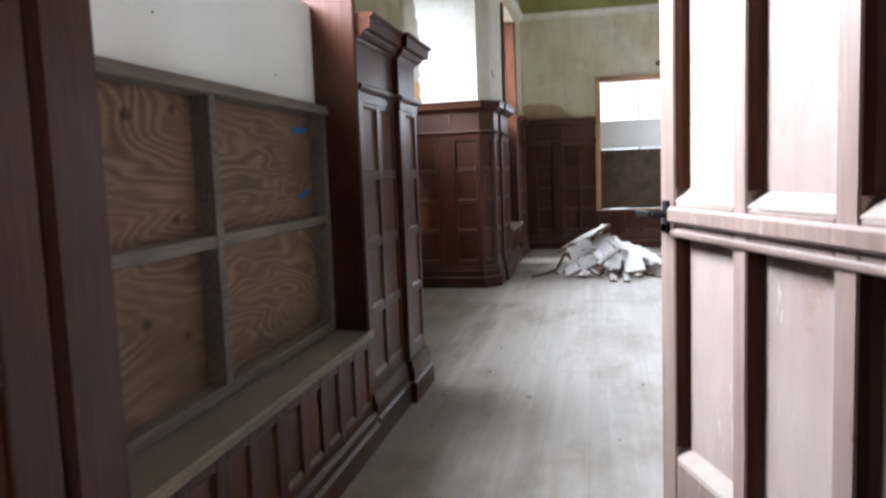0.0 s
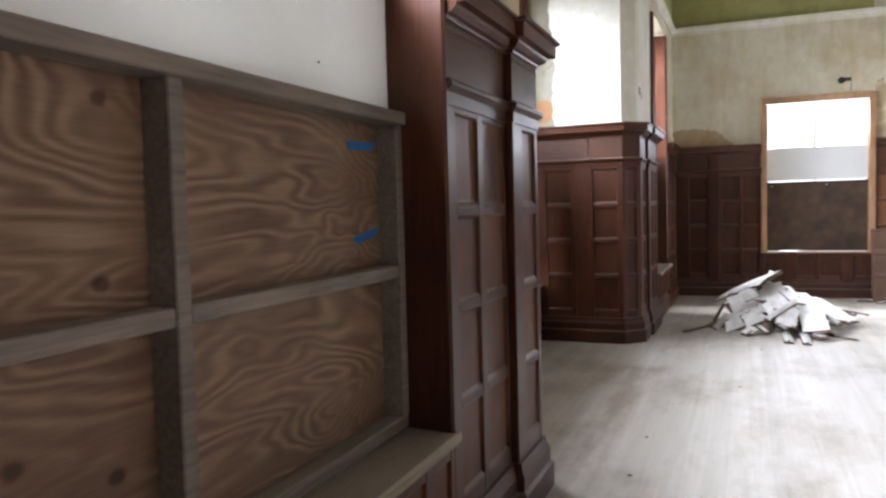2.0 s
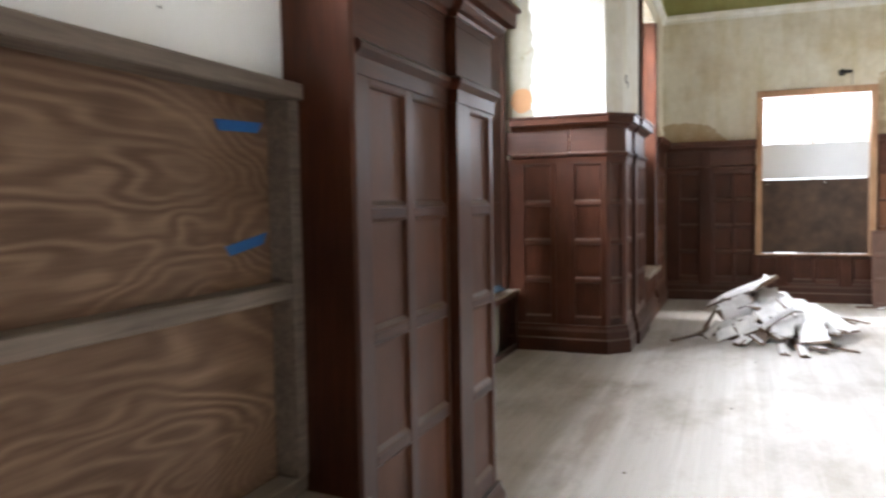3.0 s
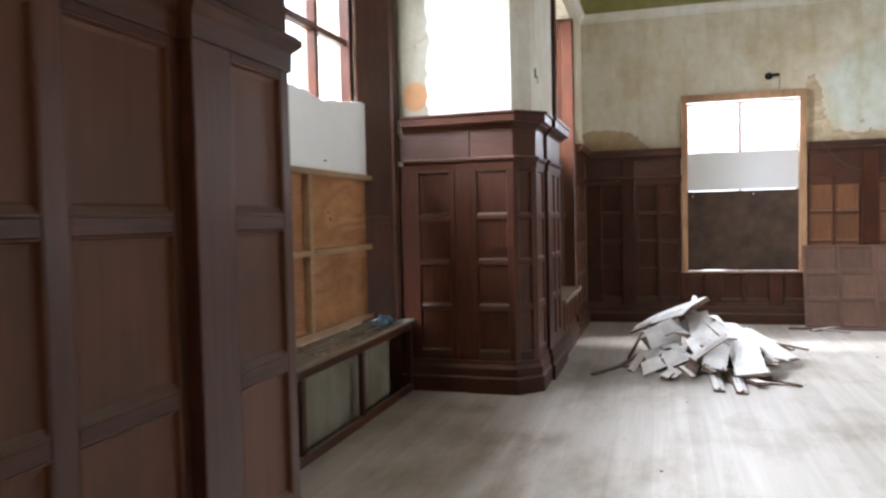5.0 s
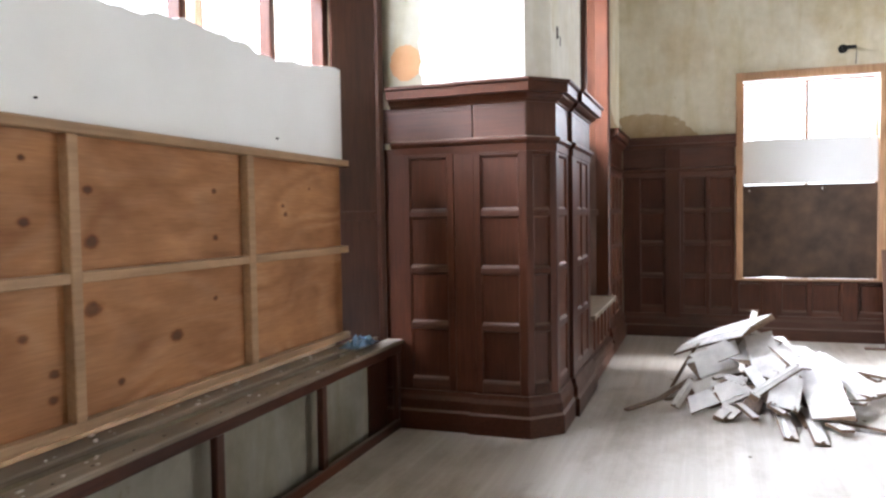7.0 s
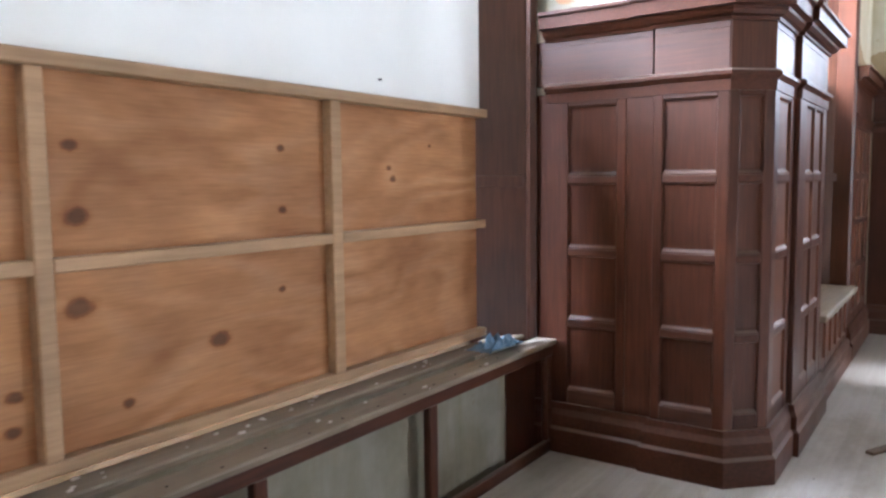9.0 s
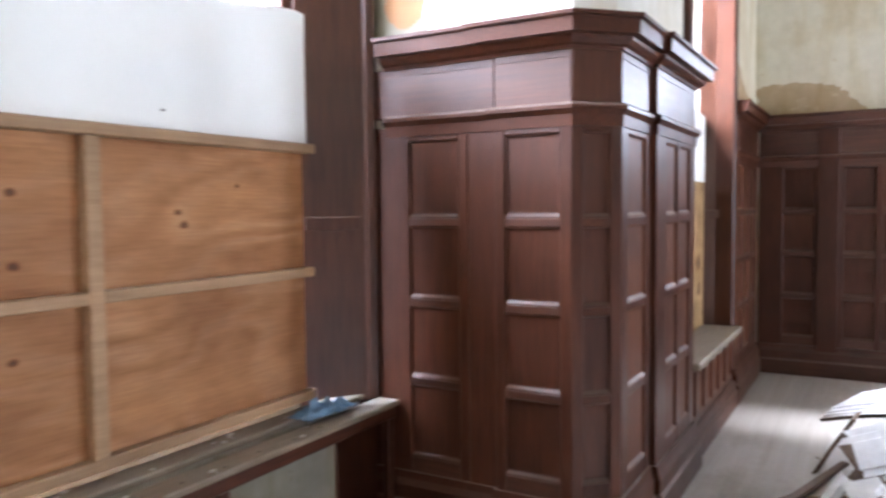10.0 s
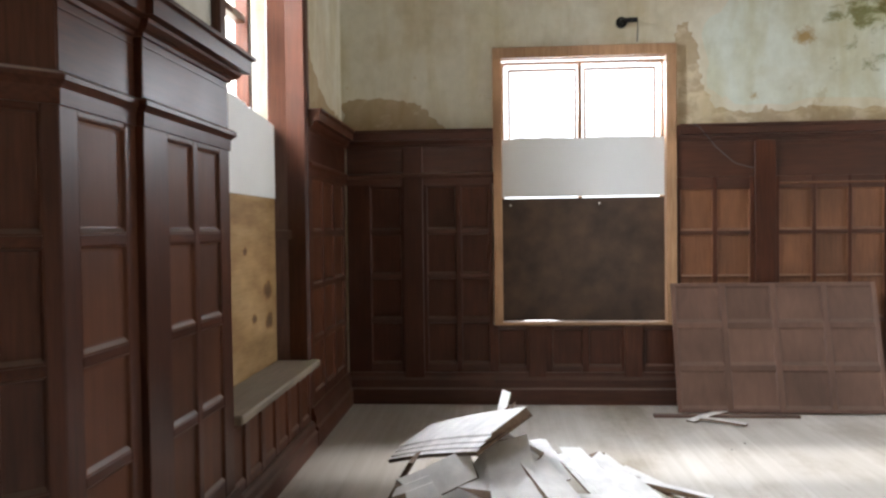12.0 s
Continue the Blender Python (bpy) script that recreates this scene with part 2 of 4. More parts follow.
def plaster(name, base, stain, amount, patch=None, mould=None):
    m, n, l = shader(name)
    v = coords(n, l, (1, 1, 1))
    a = noise_tex(n, l, v, 1.1, 5, 0.6)
    r = ramp(n, [(0.45, (1, 1, 1)), (0.72, stain)])
    l.new(a, r.inputs[0])
    c = mix(n, l, amount, base, r.outputs[0], "MULTIPLY")
    d = ramp(n, [(0.3, (0.9, 0.9, 0.88)), (0.7, (1.04, 1.04, 1.04))])
    l.new(noise_tex(n, l, v, 9.0, 5, 0.65), d.inputs[0])
    c = mix(n, l, 1.0, c, d.outputs[0], "MULTIPLY")
    st = ramp(n, [(0.46, (1, 1, 1)), (0.70, (0.84, 0.80, 0.66))])
    l.new(noise_tex(n, l, coords(n, l, (2.6, 2.6, 0.55)), 1.6, 5, 0.6, 0.5), st.inputs[0])
    c = mix(n, l, amount, c, st.outputs[0], "MULTIPLY")
    fl = ramp(n, [(0.63, (1, 1, 1)), (0.66, (0.78, 0.70, 0.54))])
    l.new(noise_tex(n, l, v, 3.4, 8, 0.68, 0.3), fl.inputs[0])
    c = mix(n, l, amount * 0.7, c, fl.outputs[0], "MULTIPLY")
    for (centre, radius, tint) in patch or ():
        far = n.new("ShaderNodeVectorMath")
        far.operation, far.inputs[1].default_value = "DISTANCE", centre
        l.new(v, far.inputs[0])
        wob = n.new("ShaderNodeMath")
        wob.operation, wob.inputs[1].default_value = "MULTIPLY_ADD", radius * 2.4
        l.new(noise_tex(n, l, v, 1.6 / radius, 6, 0.65), wob.inputs[0])
        l.new(far.outputs["Value"], wob.inputs[2])
        pr = ramp(n, [(radius * 1.5, tint), (radius * 2.3, (1, 1, 1))])
        l.new(wob.outputs[0], pr.inputs[0])
        c = mix(n, l, 1.0, c, pr.outputs[0], "MULTIPLY")
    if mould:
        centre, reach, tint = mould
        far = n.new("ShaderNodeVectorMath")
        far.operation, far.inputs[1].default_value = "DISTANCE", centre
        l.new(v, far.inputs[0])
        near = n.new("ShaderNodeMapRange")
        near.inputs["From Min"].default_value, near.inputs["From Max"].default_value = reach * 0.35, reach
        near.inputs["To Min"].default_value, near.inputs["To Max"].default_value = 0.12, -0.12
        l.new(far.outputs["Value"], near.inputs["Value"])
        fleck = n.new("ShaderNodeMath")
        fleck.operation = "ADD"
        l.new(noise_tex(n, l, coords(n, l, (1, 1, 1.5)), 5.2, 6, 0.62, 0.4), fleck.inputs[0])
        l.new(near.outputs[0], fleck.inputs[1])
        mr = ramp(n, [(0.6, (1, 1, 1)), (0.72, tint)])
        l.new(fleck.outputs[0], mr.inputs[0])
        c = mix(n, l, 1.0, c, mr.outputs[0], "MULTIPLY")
    finish(n, l, c, 0.9, noise_tex(n, l, v, 30, 6), 0.12, 0.006, 0.2)
    return m


PLASTER = plaster("old_plaster", (0.74, 0.71, 0.60), (0.72, 0.62, 0.45), 0.9)
SPOTS = [((2.97, 13.9, 2.89), 0.085, (0.62, 0.42, 0.22)), ((3.62, 13.9, 3.12), 0.12, (0.62, 0.48, 0.28)), ((3.45, 13.9, 3.05), 0.16, (0.80, 0.78, 0.60)), ((2.58, 13.9, 2.43), 0.035, (0.7, 0.56, 0.38))]
PLASTER_WHITE = plaster("white_plaster", (0.80, 0.80, 0.75), (0.78, 0.72, 0.6), 0.7)
PLASTER_PATCH = plaster("pale_green_plaster_patch", (0.70, 0.74, 0.66), (0.75, 0.66, 0.5), 0.9, SPOTS, ((3.5, 13.9, 2.95), 0.62, (0.42, 0.42, 0.28)))
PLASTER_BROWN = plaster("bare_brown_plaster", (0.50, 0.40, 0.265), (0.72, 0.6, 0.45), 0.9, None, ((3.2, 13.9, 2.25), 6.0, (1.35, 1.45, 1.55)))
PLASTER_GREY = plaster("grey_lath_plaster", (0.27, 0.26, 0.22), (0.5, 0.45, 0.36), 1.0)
# dirty grey with the reveal's shade in its colour, for the north pier
PLASTER_SHADE = plaster("shaded_grey_plaster", (0.30, 0.285, 0.235), (0.6, 0.56, 0.46), 0.9)
PEACH = plaster("peach_undercoat", (0.36, 0.20, 0.105), (0.85, 0.75, 0.6), 0.6)
FRIEZE = plaster("olive_frieze_paint", (0.40, 0.40, 0.17), (0.8, 0.75, 0.6), 0.6)
# kept dark so the ceiling, which is out of view, bounces less light
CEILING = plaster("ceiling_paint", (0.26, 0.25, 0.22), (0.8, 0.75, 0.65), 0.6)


def plain(name, colour, rough=0.6, metal=0.0, vary=0.12, scale=8.0):
    m, n, l = shader(name)
    v = coords(n, l)
    r = ramp(n, [(0.3, tuple(c * (1 - vary) for c in colour)), (0.7, tuple(min(1, c * (1 + vary)) for c in colour))])
    f = noise_tex(n, l, v, scale, 5)
    l.new(f, r.inputs[0])
    finish(n, l, r.outputs[0], rough, f, 0.05, 0.004)
    n["Principled BSDF"].inputs["Metallic"].default_value = metal
    return m


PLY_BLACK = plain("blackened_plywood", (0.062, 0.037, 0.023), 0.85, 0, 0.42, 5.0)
FOAM = plain("white_foam_board", (0.80, 0.81, 0.80), 0.7, 0, 0.03, 3.0)
FOAM.node_tree.nodes["Principled BSDF"].inputs["Specular IOR Level"].default_value = 0.2
see = FOAM.node_tree.nodes.new("ShaderNodeBsdfTranslucent")
see.inputs[0].default_value = (0.85, 0.85, 0.82, 1)
both = FOAM.node_tree.nodes.new("ShaderNodeMixShader")
both.inputs[0].default_value = 0.08
FOAM.node_tree.links.new(FOAM.node_tree.nodes["Principled BSDF"].outputs[0], both.inputs[1])
FOAM.node_tree.links.new(see.outputs[0], both.inputs[2])
FOAM.node_tree.links.new(both.outputs[0], FOAM.node_tree.nodes["Material Output"].inputs[0])
PAINTED = plain("flaking_white_paint", (0.72, 0.705, 0.68), 0.5, 0, 0.16, 11.0)
BARE = wood("bare_torn_wood", (0.085, 0.05, 0.028), (0.20, 0.125, 0.072), (20, 2, 20), (0.6, 0.8), 0.1)
IRON = plain("black_iron", (0.02, 0.02, 0.02), 0.4, 0.6)
BLUE_FILM = plain("blue_plastic_film", (0.16, 0.28, 0.43), 0.3)
BLUE_TAPE = plain("blue_masking_tape", (0.02, 0.13, 0.42), 0.6)
BLACK_PLASTIC = plain("black_plastic", (0.02, 0.02, 0.022), 0.35)
TUB_WHITE = plain("white_plastic_tub", (0.7, 0.72, 0.72), 0.4)
TUB_TEAL = plain("teal_label", (0.08, 0.42, 0.46), 0.5)
RED_RAG = plain("red_rag", (0.38, 0.10, 0.09), 0.9)
WIRE = plain("dull_wire", (0.10, 0.10, 0.11), 0.5, 0.3)


def floor_material():
    """Narrow boards under grey dust, with brown scuffs and one long dirty streak."""
    m, n, l = shader("dusty_board_floor")
    v1 = coords(n, l)
    grain = noise_tex(n, l, coords(n, l, (9, 0.35, 1)), 2.0, 5, 0.6, 0.4)
    r = ramp(n, [(0.25, (0.45, 0.42, 0.37)), (0.75, (0.57, 0.545, 0.505))])
    l.new(grain, r.inputs[0])
    sep = n.new("ShaderNodeSeparateXYZ")
    l.new(v1, sep.inputs[0])
    snap = n.new("ShaderNodeMath")
    snap.operation = "FLOOR"
    l.new(scaled(n, l, sep.outputs["X"], 1 / 0.11), snap.inputs[0])
    each = n.new("ShaderNodeTexWhiteNoise")
    each.noise_dimensions = "1D"
    l.new(snap.outputs[0], each.inputs["W"])
    tone = ramp(n, [(0.0, (0.91, 0.905, 0.89)), (1.0, (1.05, 1.05, 1.05))])
    l.new(each.outputs["Value"], tone.inputs[0])
    c = mix(n, l, 1.0, r.outputs[0], tone.outputs[0], "MULTIPLY")
    blot = noise_tex(n, l, coords(n, l, (1.2, 0.6, 1)), 0.9, 7, 0.66)
    br = ramp(n, [(0.31, (0.50, 0.43, 0.32)), (0.51, (1.04, 1.03, 1.02))])
    l.new(blot, br.inputs[0])
    c = mix(n, l, 0.85, c, br.outputs[0], "MULTIPLY")
    scuff = ramp(n, [(0.60, (1, 1, 1)), (0.70, (0.72, 0.67, 0.6))])
    l.new(noise_tex(n, l, coords(n, l, (3.0, 0.7, 1)), 2.6, 7, 0.7, 0.5), scuff.inputs[0])
    c = mix(n, l, 0.5, c, scuff.outputs[0], "MULTIPLY")
    for centre, scale, reach in (((-0.52, 7.35), (6.0, 0.62), 0.95), ((-0.42, 8.5), (2.6, 2.0), 0.55)):
        far = n.new("ShaderNodeVectorMath")
        far.operation, far.inputs[1].default_value = "DISTANCE", (centre[0] * scale[0], centre[1] * scale[1], 0)
        l.new(coords(n, l, (*scale, 0)), far.inputs[0])
        wob = n.new("ShaderNodeMath")
        wob.operation, wob.inputs[1].default_value = "MULTIPLY_ADD", 1.1
        l.new(noise_tex(n, l, coords(n, l, (4, 1.2, 1)), 1.6, 6, 0.65), wob.inputs[0])
        l.new(far.outputs["Value"], wob.inputs[2])
        dirt = ramp(n, [(0.35 * reach + 0.15, (0.58, 0.52, 0.45)), (0.55 * reach + 0.35, (1, 1, 1))])
        l.new(scaled(n, l, wob.outputs[0], 0.62), dirt.inputs[0])
        c = mix(n, l, 1.0, c, dirt.outputs[0], "MULTIPLY")
    rr = n.new("ShaderNodeMapRange")
    rr.inputs["To Min"].default_value, rr.inputs["To Max"].default_value = 0.42, 0.62
    l.new(blot, rr.inputs["Value"])
    finish(n, l, c, rr.outputs[0], blot, 0.02, 0.004, 0.5)
    return m


FLOOR = floor_material()


def glass_material():
    m, n, l = shader("window_glass")
    tr = n.new("ShaderNodeBsdfTransparent")
    gl = n.new("ShaderNodeBsdfGlossy")
    gl.inputs["Roughness"].default_value = 0.03
    mx = n.new("ShaderNodeMixShader")
    mx.inputs[0].default_value = 0.06
    l.new(tr.outputs[0], mx.inputs[1])
    l.new(gl.outputs[0], mx.inputs[2])
    l.new(mx.outputs[0], n["Material Output"].inputs[0])
    return m


GLASS = glass_material()

# ---------------------------------------------------------------- building helpers


def thing(name, at, label, category, group="", kind=""):
    ob = new(name)
    ob.empty_display_size = 0.1
    ob.location = at
    return tagged(ob, label, category, group, kind)


def part(name, bm, material, parent=None, label=""):
    bmesh.ops.recalc_face_normals(bm, faces=bm.faces[:])
    me = bpy.data.meshes.new(name)
    bm.to_mesh(me)
    bm.free()
    me.materials.append(material)
    ob = new(name, me)
    if parent is not None:
        ob.parent = parent
        if parent.parent is None and parent.data is None:
            ob.matrix_parent_inverse = Matrix.Translation(-parent.location)
    if label:
        ob["label"] = label
    return ob


def box(lo, hi, chamfer=0.0, m=None, bm=None):
    """A box between two corners, its edges chamfered, moved by the matrix m."""
    own = bmesh.new()
    c = [(a + b) / 2 for a, b in zip(lo, hi)]
    s = [abs(b - a) for a, b in zip(lo, hi)]
    bmesh.ops.create_cube(own, size=1, matrix=Matrix.LocRotScale(c, None, s))
    if chamfer:
        bmesh.ops.bevel(own, geom=own.edges[:], offset=min(chamfer, 0.4 * min(s)), segments=1, affect="EDGES")
    if m is not None:
        own.transform(m)
    if bm is None:
        return own
    tmp = bpy.data.meshes.new("tmp")
    own.to_mesh(tmp)
    own.free()
    bm.from_mesh(tmp)
    bpy.data.meshes.remove(tmp)
    return bm


def prism(poly, z0, z1):
    bm = bmesh.new()
    lo = [bm.verts.new((x, y, z0)) for x, y in poly]
    hi = [bm.verts.new((x, y, z1)) for x, y in poly]
    bm.faces.new(lo[::-1])
    bm.faces.new(hi)
    for i in range(len(poly)):
        j = (i + 1) % len(poly)
        bm.faces.new((lo[i], lo[j], hi[j], hi[i]))
    return bm


def sweep(path, profile):
    """A moulding along a path on the plan; the profile's first number is the way out to the right of the path."""
    bm = bmesh.new()
    pts = [Vector(p) for p in path]
    rings = []
    for i, p in enumerate(pts):
        d0 = (p - pts[i - 1]).normalized() if i else (pts[1] - p).normalized()
        d1 = (pts[i + 1] - p).normalized() if i < len(pts) - 1 else d0
        n0, n1 = Vector((d0.y, -d0.x)), Vector((d1.y, -d1.x))
        b = (n0 + n1).normalized()
        b = b / max(0.35, b.dot(n0))
        rings.append([bm.verts.new((p.x + b.x * o, p.y + b.y * o, z)) for o, z in profile])
    k = len(profile)
    for a, b in zip(rings, rings[1:]):
        for i in range(k):
            j = (i + 1) % k
            bm.faces.new((a[i], a[j], b[j], b[i]))
    bm.faces.new(rings[0])
    bm.faces.new(rings[-1][::-1])
    return bm


def wall_frame(x, y, ux, uy):
    """Local axes of a wall: along, out of the wall, up."""
    return Matrix(((ux, uy, 0, x), (uy, -ux, 0, y), (0, 0, 1, 0), (0, 0, 0, 1)))


def tray(m, u0, u1, z0, z1, d, side=0.007, low=0.019):
    """A sunk panel: square sides, a sloping sill at its foot, flat field, with a back."""
    bm = bmesh.new()
    rings = []
    for du, dl, dt, n in ((0, 0, 0, -0.03), (0, 0, 0, -0.001), (0.003, 0.005, 0.003, -0.0015),
                          (side, low, side, -d), (side + 0.010, low + 0.006, side + 0.010, -d - 0.0015)):
        rings.append([bm.verts.new(m @ Vector(p)) for p in ((u0 + du, n, z0 + dl), (u1 - du, n, z0 + dl), (u1 - du, n, z1 - dt), (u0 + du, n, z1 - dt))])
    for a, b in zip(rings, rings[1:]):
        for i in range(4):
            j = (i + 1) % 4
            bm.faces.new((a[i], a[j], b[j], b[i]))
    bm.faces.new(rings[-1])
    bm.faces.new(rings[0][::-1])
    return bm


def panelling(parent, m, u0, u1, z0, z1, cols, rows, stile=None, rail=None, panel=None, d=0.013, thick=0.03, panel_label=""):
    """Stiles, rails and sunk panels over one stretch of wall."""
    stile, rail, panel = stile or MAHOGANY, rail or MAHOGANY_H, panel or PANELWOOD
    edges = [u0] + [e for c in cols for e in c] + [u1]
    for a, b in zip(edges[::2], edges[1::2]):
        if b - a > 0.004:
            part("stile", box((a, -thick, z0), (b, 0, z1), 0.003, m), stile, parent)
    cuts = [z0] + [e for r in rows for e in r] + [z1]
    for a, b in cols:
        for lo, hi in zip(cuts[::2], cuts[1::2]):
            if hi - lo > 0.004:
                part("rail", box((a, -thick, lo), (b, -0.001, hi), 0.003, m), rail, parent)
        for lo, hi in rows:
            part("panel", tray(m, a, b, lo, hi, d), panel, parent, panel_label)


def frieze(parent, m, u0, u1, breaks=(), material=None, thick=0.03, z0=1.86, z1=2.08):
    """Plain boards between architrave and cornice, with a fine bead along the top of each."""
    material = material or MAHOGANY_H
    edges = [u0] + list(breaks) + [u1]
    for a, b in zip(edges, edges[1:]):
        part("frieze_board", box((a + 0.0015, -thick, z0), (b - 0.0015, 0.0, z1), 0.003, m), material, parent)
        part("bead", box((a + 0.004, 0.0, z1 - 0.036), (b - 0.004, 0.003, z1 - 0.03), 0.001, m), material, parent)


ROWS4 = [(0.325, 0.655), (0.69, 1.015), (1.05, 1.375), (1.41, 1.755)]
CORNICE = [(-0.02, 2.075), (0.010, 2.075), (0.014, 2.088), (0.03, 2.094), (0.046, 2.112), (0.05, 2.124), (0.082, 2.127), (0.084, 2.182), (0.089, 2.187), (0.1, 2.189), (0.1, 2.205), (-0.02, 2.205)]
ARCHITRAVE = [(-0.01, 1.775), (0.006, 1.775), (0.008, 1.822), (0.014, 1.828), (0.028, 1.842), (0.028, 1.857), (0.015, 1.868), (-0.01, 1.868)]
PLINTH = [(-0.01, 0.0), (0.045, 0.0), (0.045, 0.12), (0.03, 0.135), (0.03, 0.195), (0.018, 0.225), (0.012, 0.255), (-0.01, 0.255)]
LOW = [(-0.01, 0.0), (0.045, 0.0), (0.045, 0.10), (0.03, 0.115), (0.03, 0.15), (0.012, 0.17), (-0.01, 0.17)]

# ---------------------------------------------------------------- structure
H = 4.62


def structure(name, bm, material, label, category="wall"):
    return tagged(part(name, bm, material), label, category, kind="structure")


structure("floor", box((-3.2, -2.4, -0.2), (7.0, 14.6, 0.0)), FLOOR, "dusty pale grey worn wooden board floor", "floor")
structure("ceiling", box((-3.2, -2.4, H), (7.0, 14.6, H + 0.2)), CEILING, "unseen plaster ceiling, dark grey to cut bounced light", "ceiling")

structure("wall_west_pier_south", box((-1.25, -2.4, 0), (-0.70, 2.36, H)), PLASTER, "old cream plaster wall above dark panelling")
structure("wall_west_below_window_1", box((-1.25, 2.36, 0), (-0.70, 4.60, 0.555)), PLASTER, "plaster wall below the boarded window")
structure("wall_west_above_window_1", box((-1.25, 2.36, 3.66), (-0.70, 4.60, H)), PLASTER, "plaster wall over the boarded window")
structure("wall_west_pier_middle", box((-2.45, 4.60, 0), (-0.70, 5.61, H)), PLASTER, "cream plaster pier between two windows")
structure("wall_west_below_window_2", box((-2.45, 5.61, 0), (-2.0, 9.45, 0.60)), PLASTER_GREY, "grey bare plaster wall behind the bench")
structure("wall_west_above_window_2", box((-2.45, 5.61, 3.66), (-2.0, 9.45, H)), PLASTER, "plaster wall over the bay window")
structure("wall_west_pier_north", prism([(-2.45, 9.72), (-0.835, 9.72), (-0.70, 9.865), (-0.70, 11.12), (-1.25, 11.12), (-2.45, 11.12)], 0, 3.58), PLASTER_WHITE, "white plaster pier with a chamfered corner")
structure("wall_west_pier_north_top", box((-2.45, 9.72, 3.58), (-0.70, 11.12, H)), PLASTER_WHITE, "white plaster pier head, square above the chamfer")
structure("wall_west_pier_cheek", box((-2.45, 9.45, 0), (-2.02, 9.72, H)), PLASTER, "narrow plaster cheek beside the bay window")
structure("wall_west_below_window_3", box((-1.25, 11.12, 0), (-0.70, 12.66, 0.535)), PLASTER, "plaster wall below the third window")
structure("wall_west_above_window_3", box((-1.25, 11.12, 3.66), (-0.70, 12.66, H)), PLASTER, "plaster wall over the third window")
structure("wall_west_end", box((-1.25, 12.66, 0), (-0.70, 14.3, H)), PLASTER, "old cream plaster wall in the corner")
structure("wall_north_left", box((-0.70, 13.90, 0), (0.56, 14.3, H)), PLASTER, "old cream plaster wall with water stains")
structure("wall_north_right", box((1.94, 13.90, 0), (7.0, 14.3, H)), PLASTER, "old cream plaster wall with peeling patches")
structure("wall_north_below_window", box((0.56, 13.90, 0), (1.94, 14.3, 0.58)), PLASTER, "plaster wall below the north window")
structure("wall_north_above_window", box((0.56, 13.90, 2.84), (1.94, 14.3, H)), PLASTER, "cream plaster wall over the north window")
structure("wall_south", box((-0.7, -2.4, 0), (7.0, -2.2, H)), PLASTER, "plain cream plaster wall")
# two wainscots out of view, added so the far walls bounce less light
structure("wainscot_south", box((-0.66, -2.2, 0), (6.6, -2.16, 2.2)), MAHOGANY_X, "unseen dark wooden wainscot added to cut bounced light", "wainscot")
structure("wainscot_east", box((6.56, -2.16, 0), (6.6, 10.65, 2.2)), MAHOGANY_H, "unseen dark wooden wainscot added to cut bounced light", "wainscot")
structure("wall_east", box((6.6, -2.2, 0), (6.8, 12.25, H)), PLASTER, "plain cream plaster wall")
structure("wall_east_corner", box((6.6, 12.85, 0), (6.8, 13.9, H)), PLASTER, "plain cream plaster wall in the corner")
structure("wall_east_sill", box((6.6, 12.25, 0), (6.8, 12.85, 0.9)), PLASTER, "plain cream plaster wall under a window")
structure("wall_east_head", box((6.6, 12.25, 4.2), (6.8, 12.85, H)), PLASTER, "plain cream plaster wall over a window")
WHITE_SKY = bpy.data.materials.new("overcast_glow")
WHITE_SKY.use_nodes = True
glow = WHITE_SKY.node_tree.nodes["Principled BSDF"]
glow.inputs["Base Color"].default_value = (0, 0, 0, 1)
glow.inputs["Emission Color"].default_value = (0.95, 0.98, 1.0, 1)
glow.inputs["Emission Strength"].default_value = 3.2
structure("backdrop_west", box((-9.1, -8, -2), (-9.0, 24, 14)), WHITE_SKY, "plain bright overcast sky beyond the windows", "backdrop")
structure("backdrop_north", box((-8.9, 23.0, -2), (16, 23.1, 14)), WHITE_SKY, "plain bright overcast sky beyond the north window", "backdrop")

# cornice and frieze under the ceiling of the hall
structure("trim_picture_rail", sweep([(-0.70, 11.12), (-0.70, 13.90), (7.0, 13.90)], [(-0.01, 3.86), (0.02, 3.86), (0.025, 3.9), (0.05, 3.93), (0.06, 3.97), (-0.01, 3.97)]), PLASTER_WHITE, "white plaster picture rail moulding", "trim")
structure("trim_frieze", sweep([(-0.70, 11.12), (-0.70, 13.90), (1.95, 13.90)], [(-0.01, 3.97), (0.006, 3.97), (0.006, 4.42), (-0.01, 4.42)]), FRIEZE, "olive green painted frieze band", "trim")
structure("trim_cornice", sweep([(-0.70, 11.12), (-0.70, 13.90), (7.0, 13.90)], [(-0.01, 4.42), (0.03, 4.42), (0.05, 4.46), (0.11, 4.52), (0.16, 4.56), (0.17, 4.615), (-0.01, 4.615)]), CEILING, "grey moulded plaster cornice", "trim")

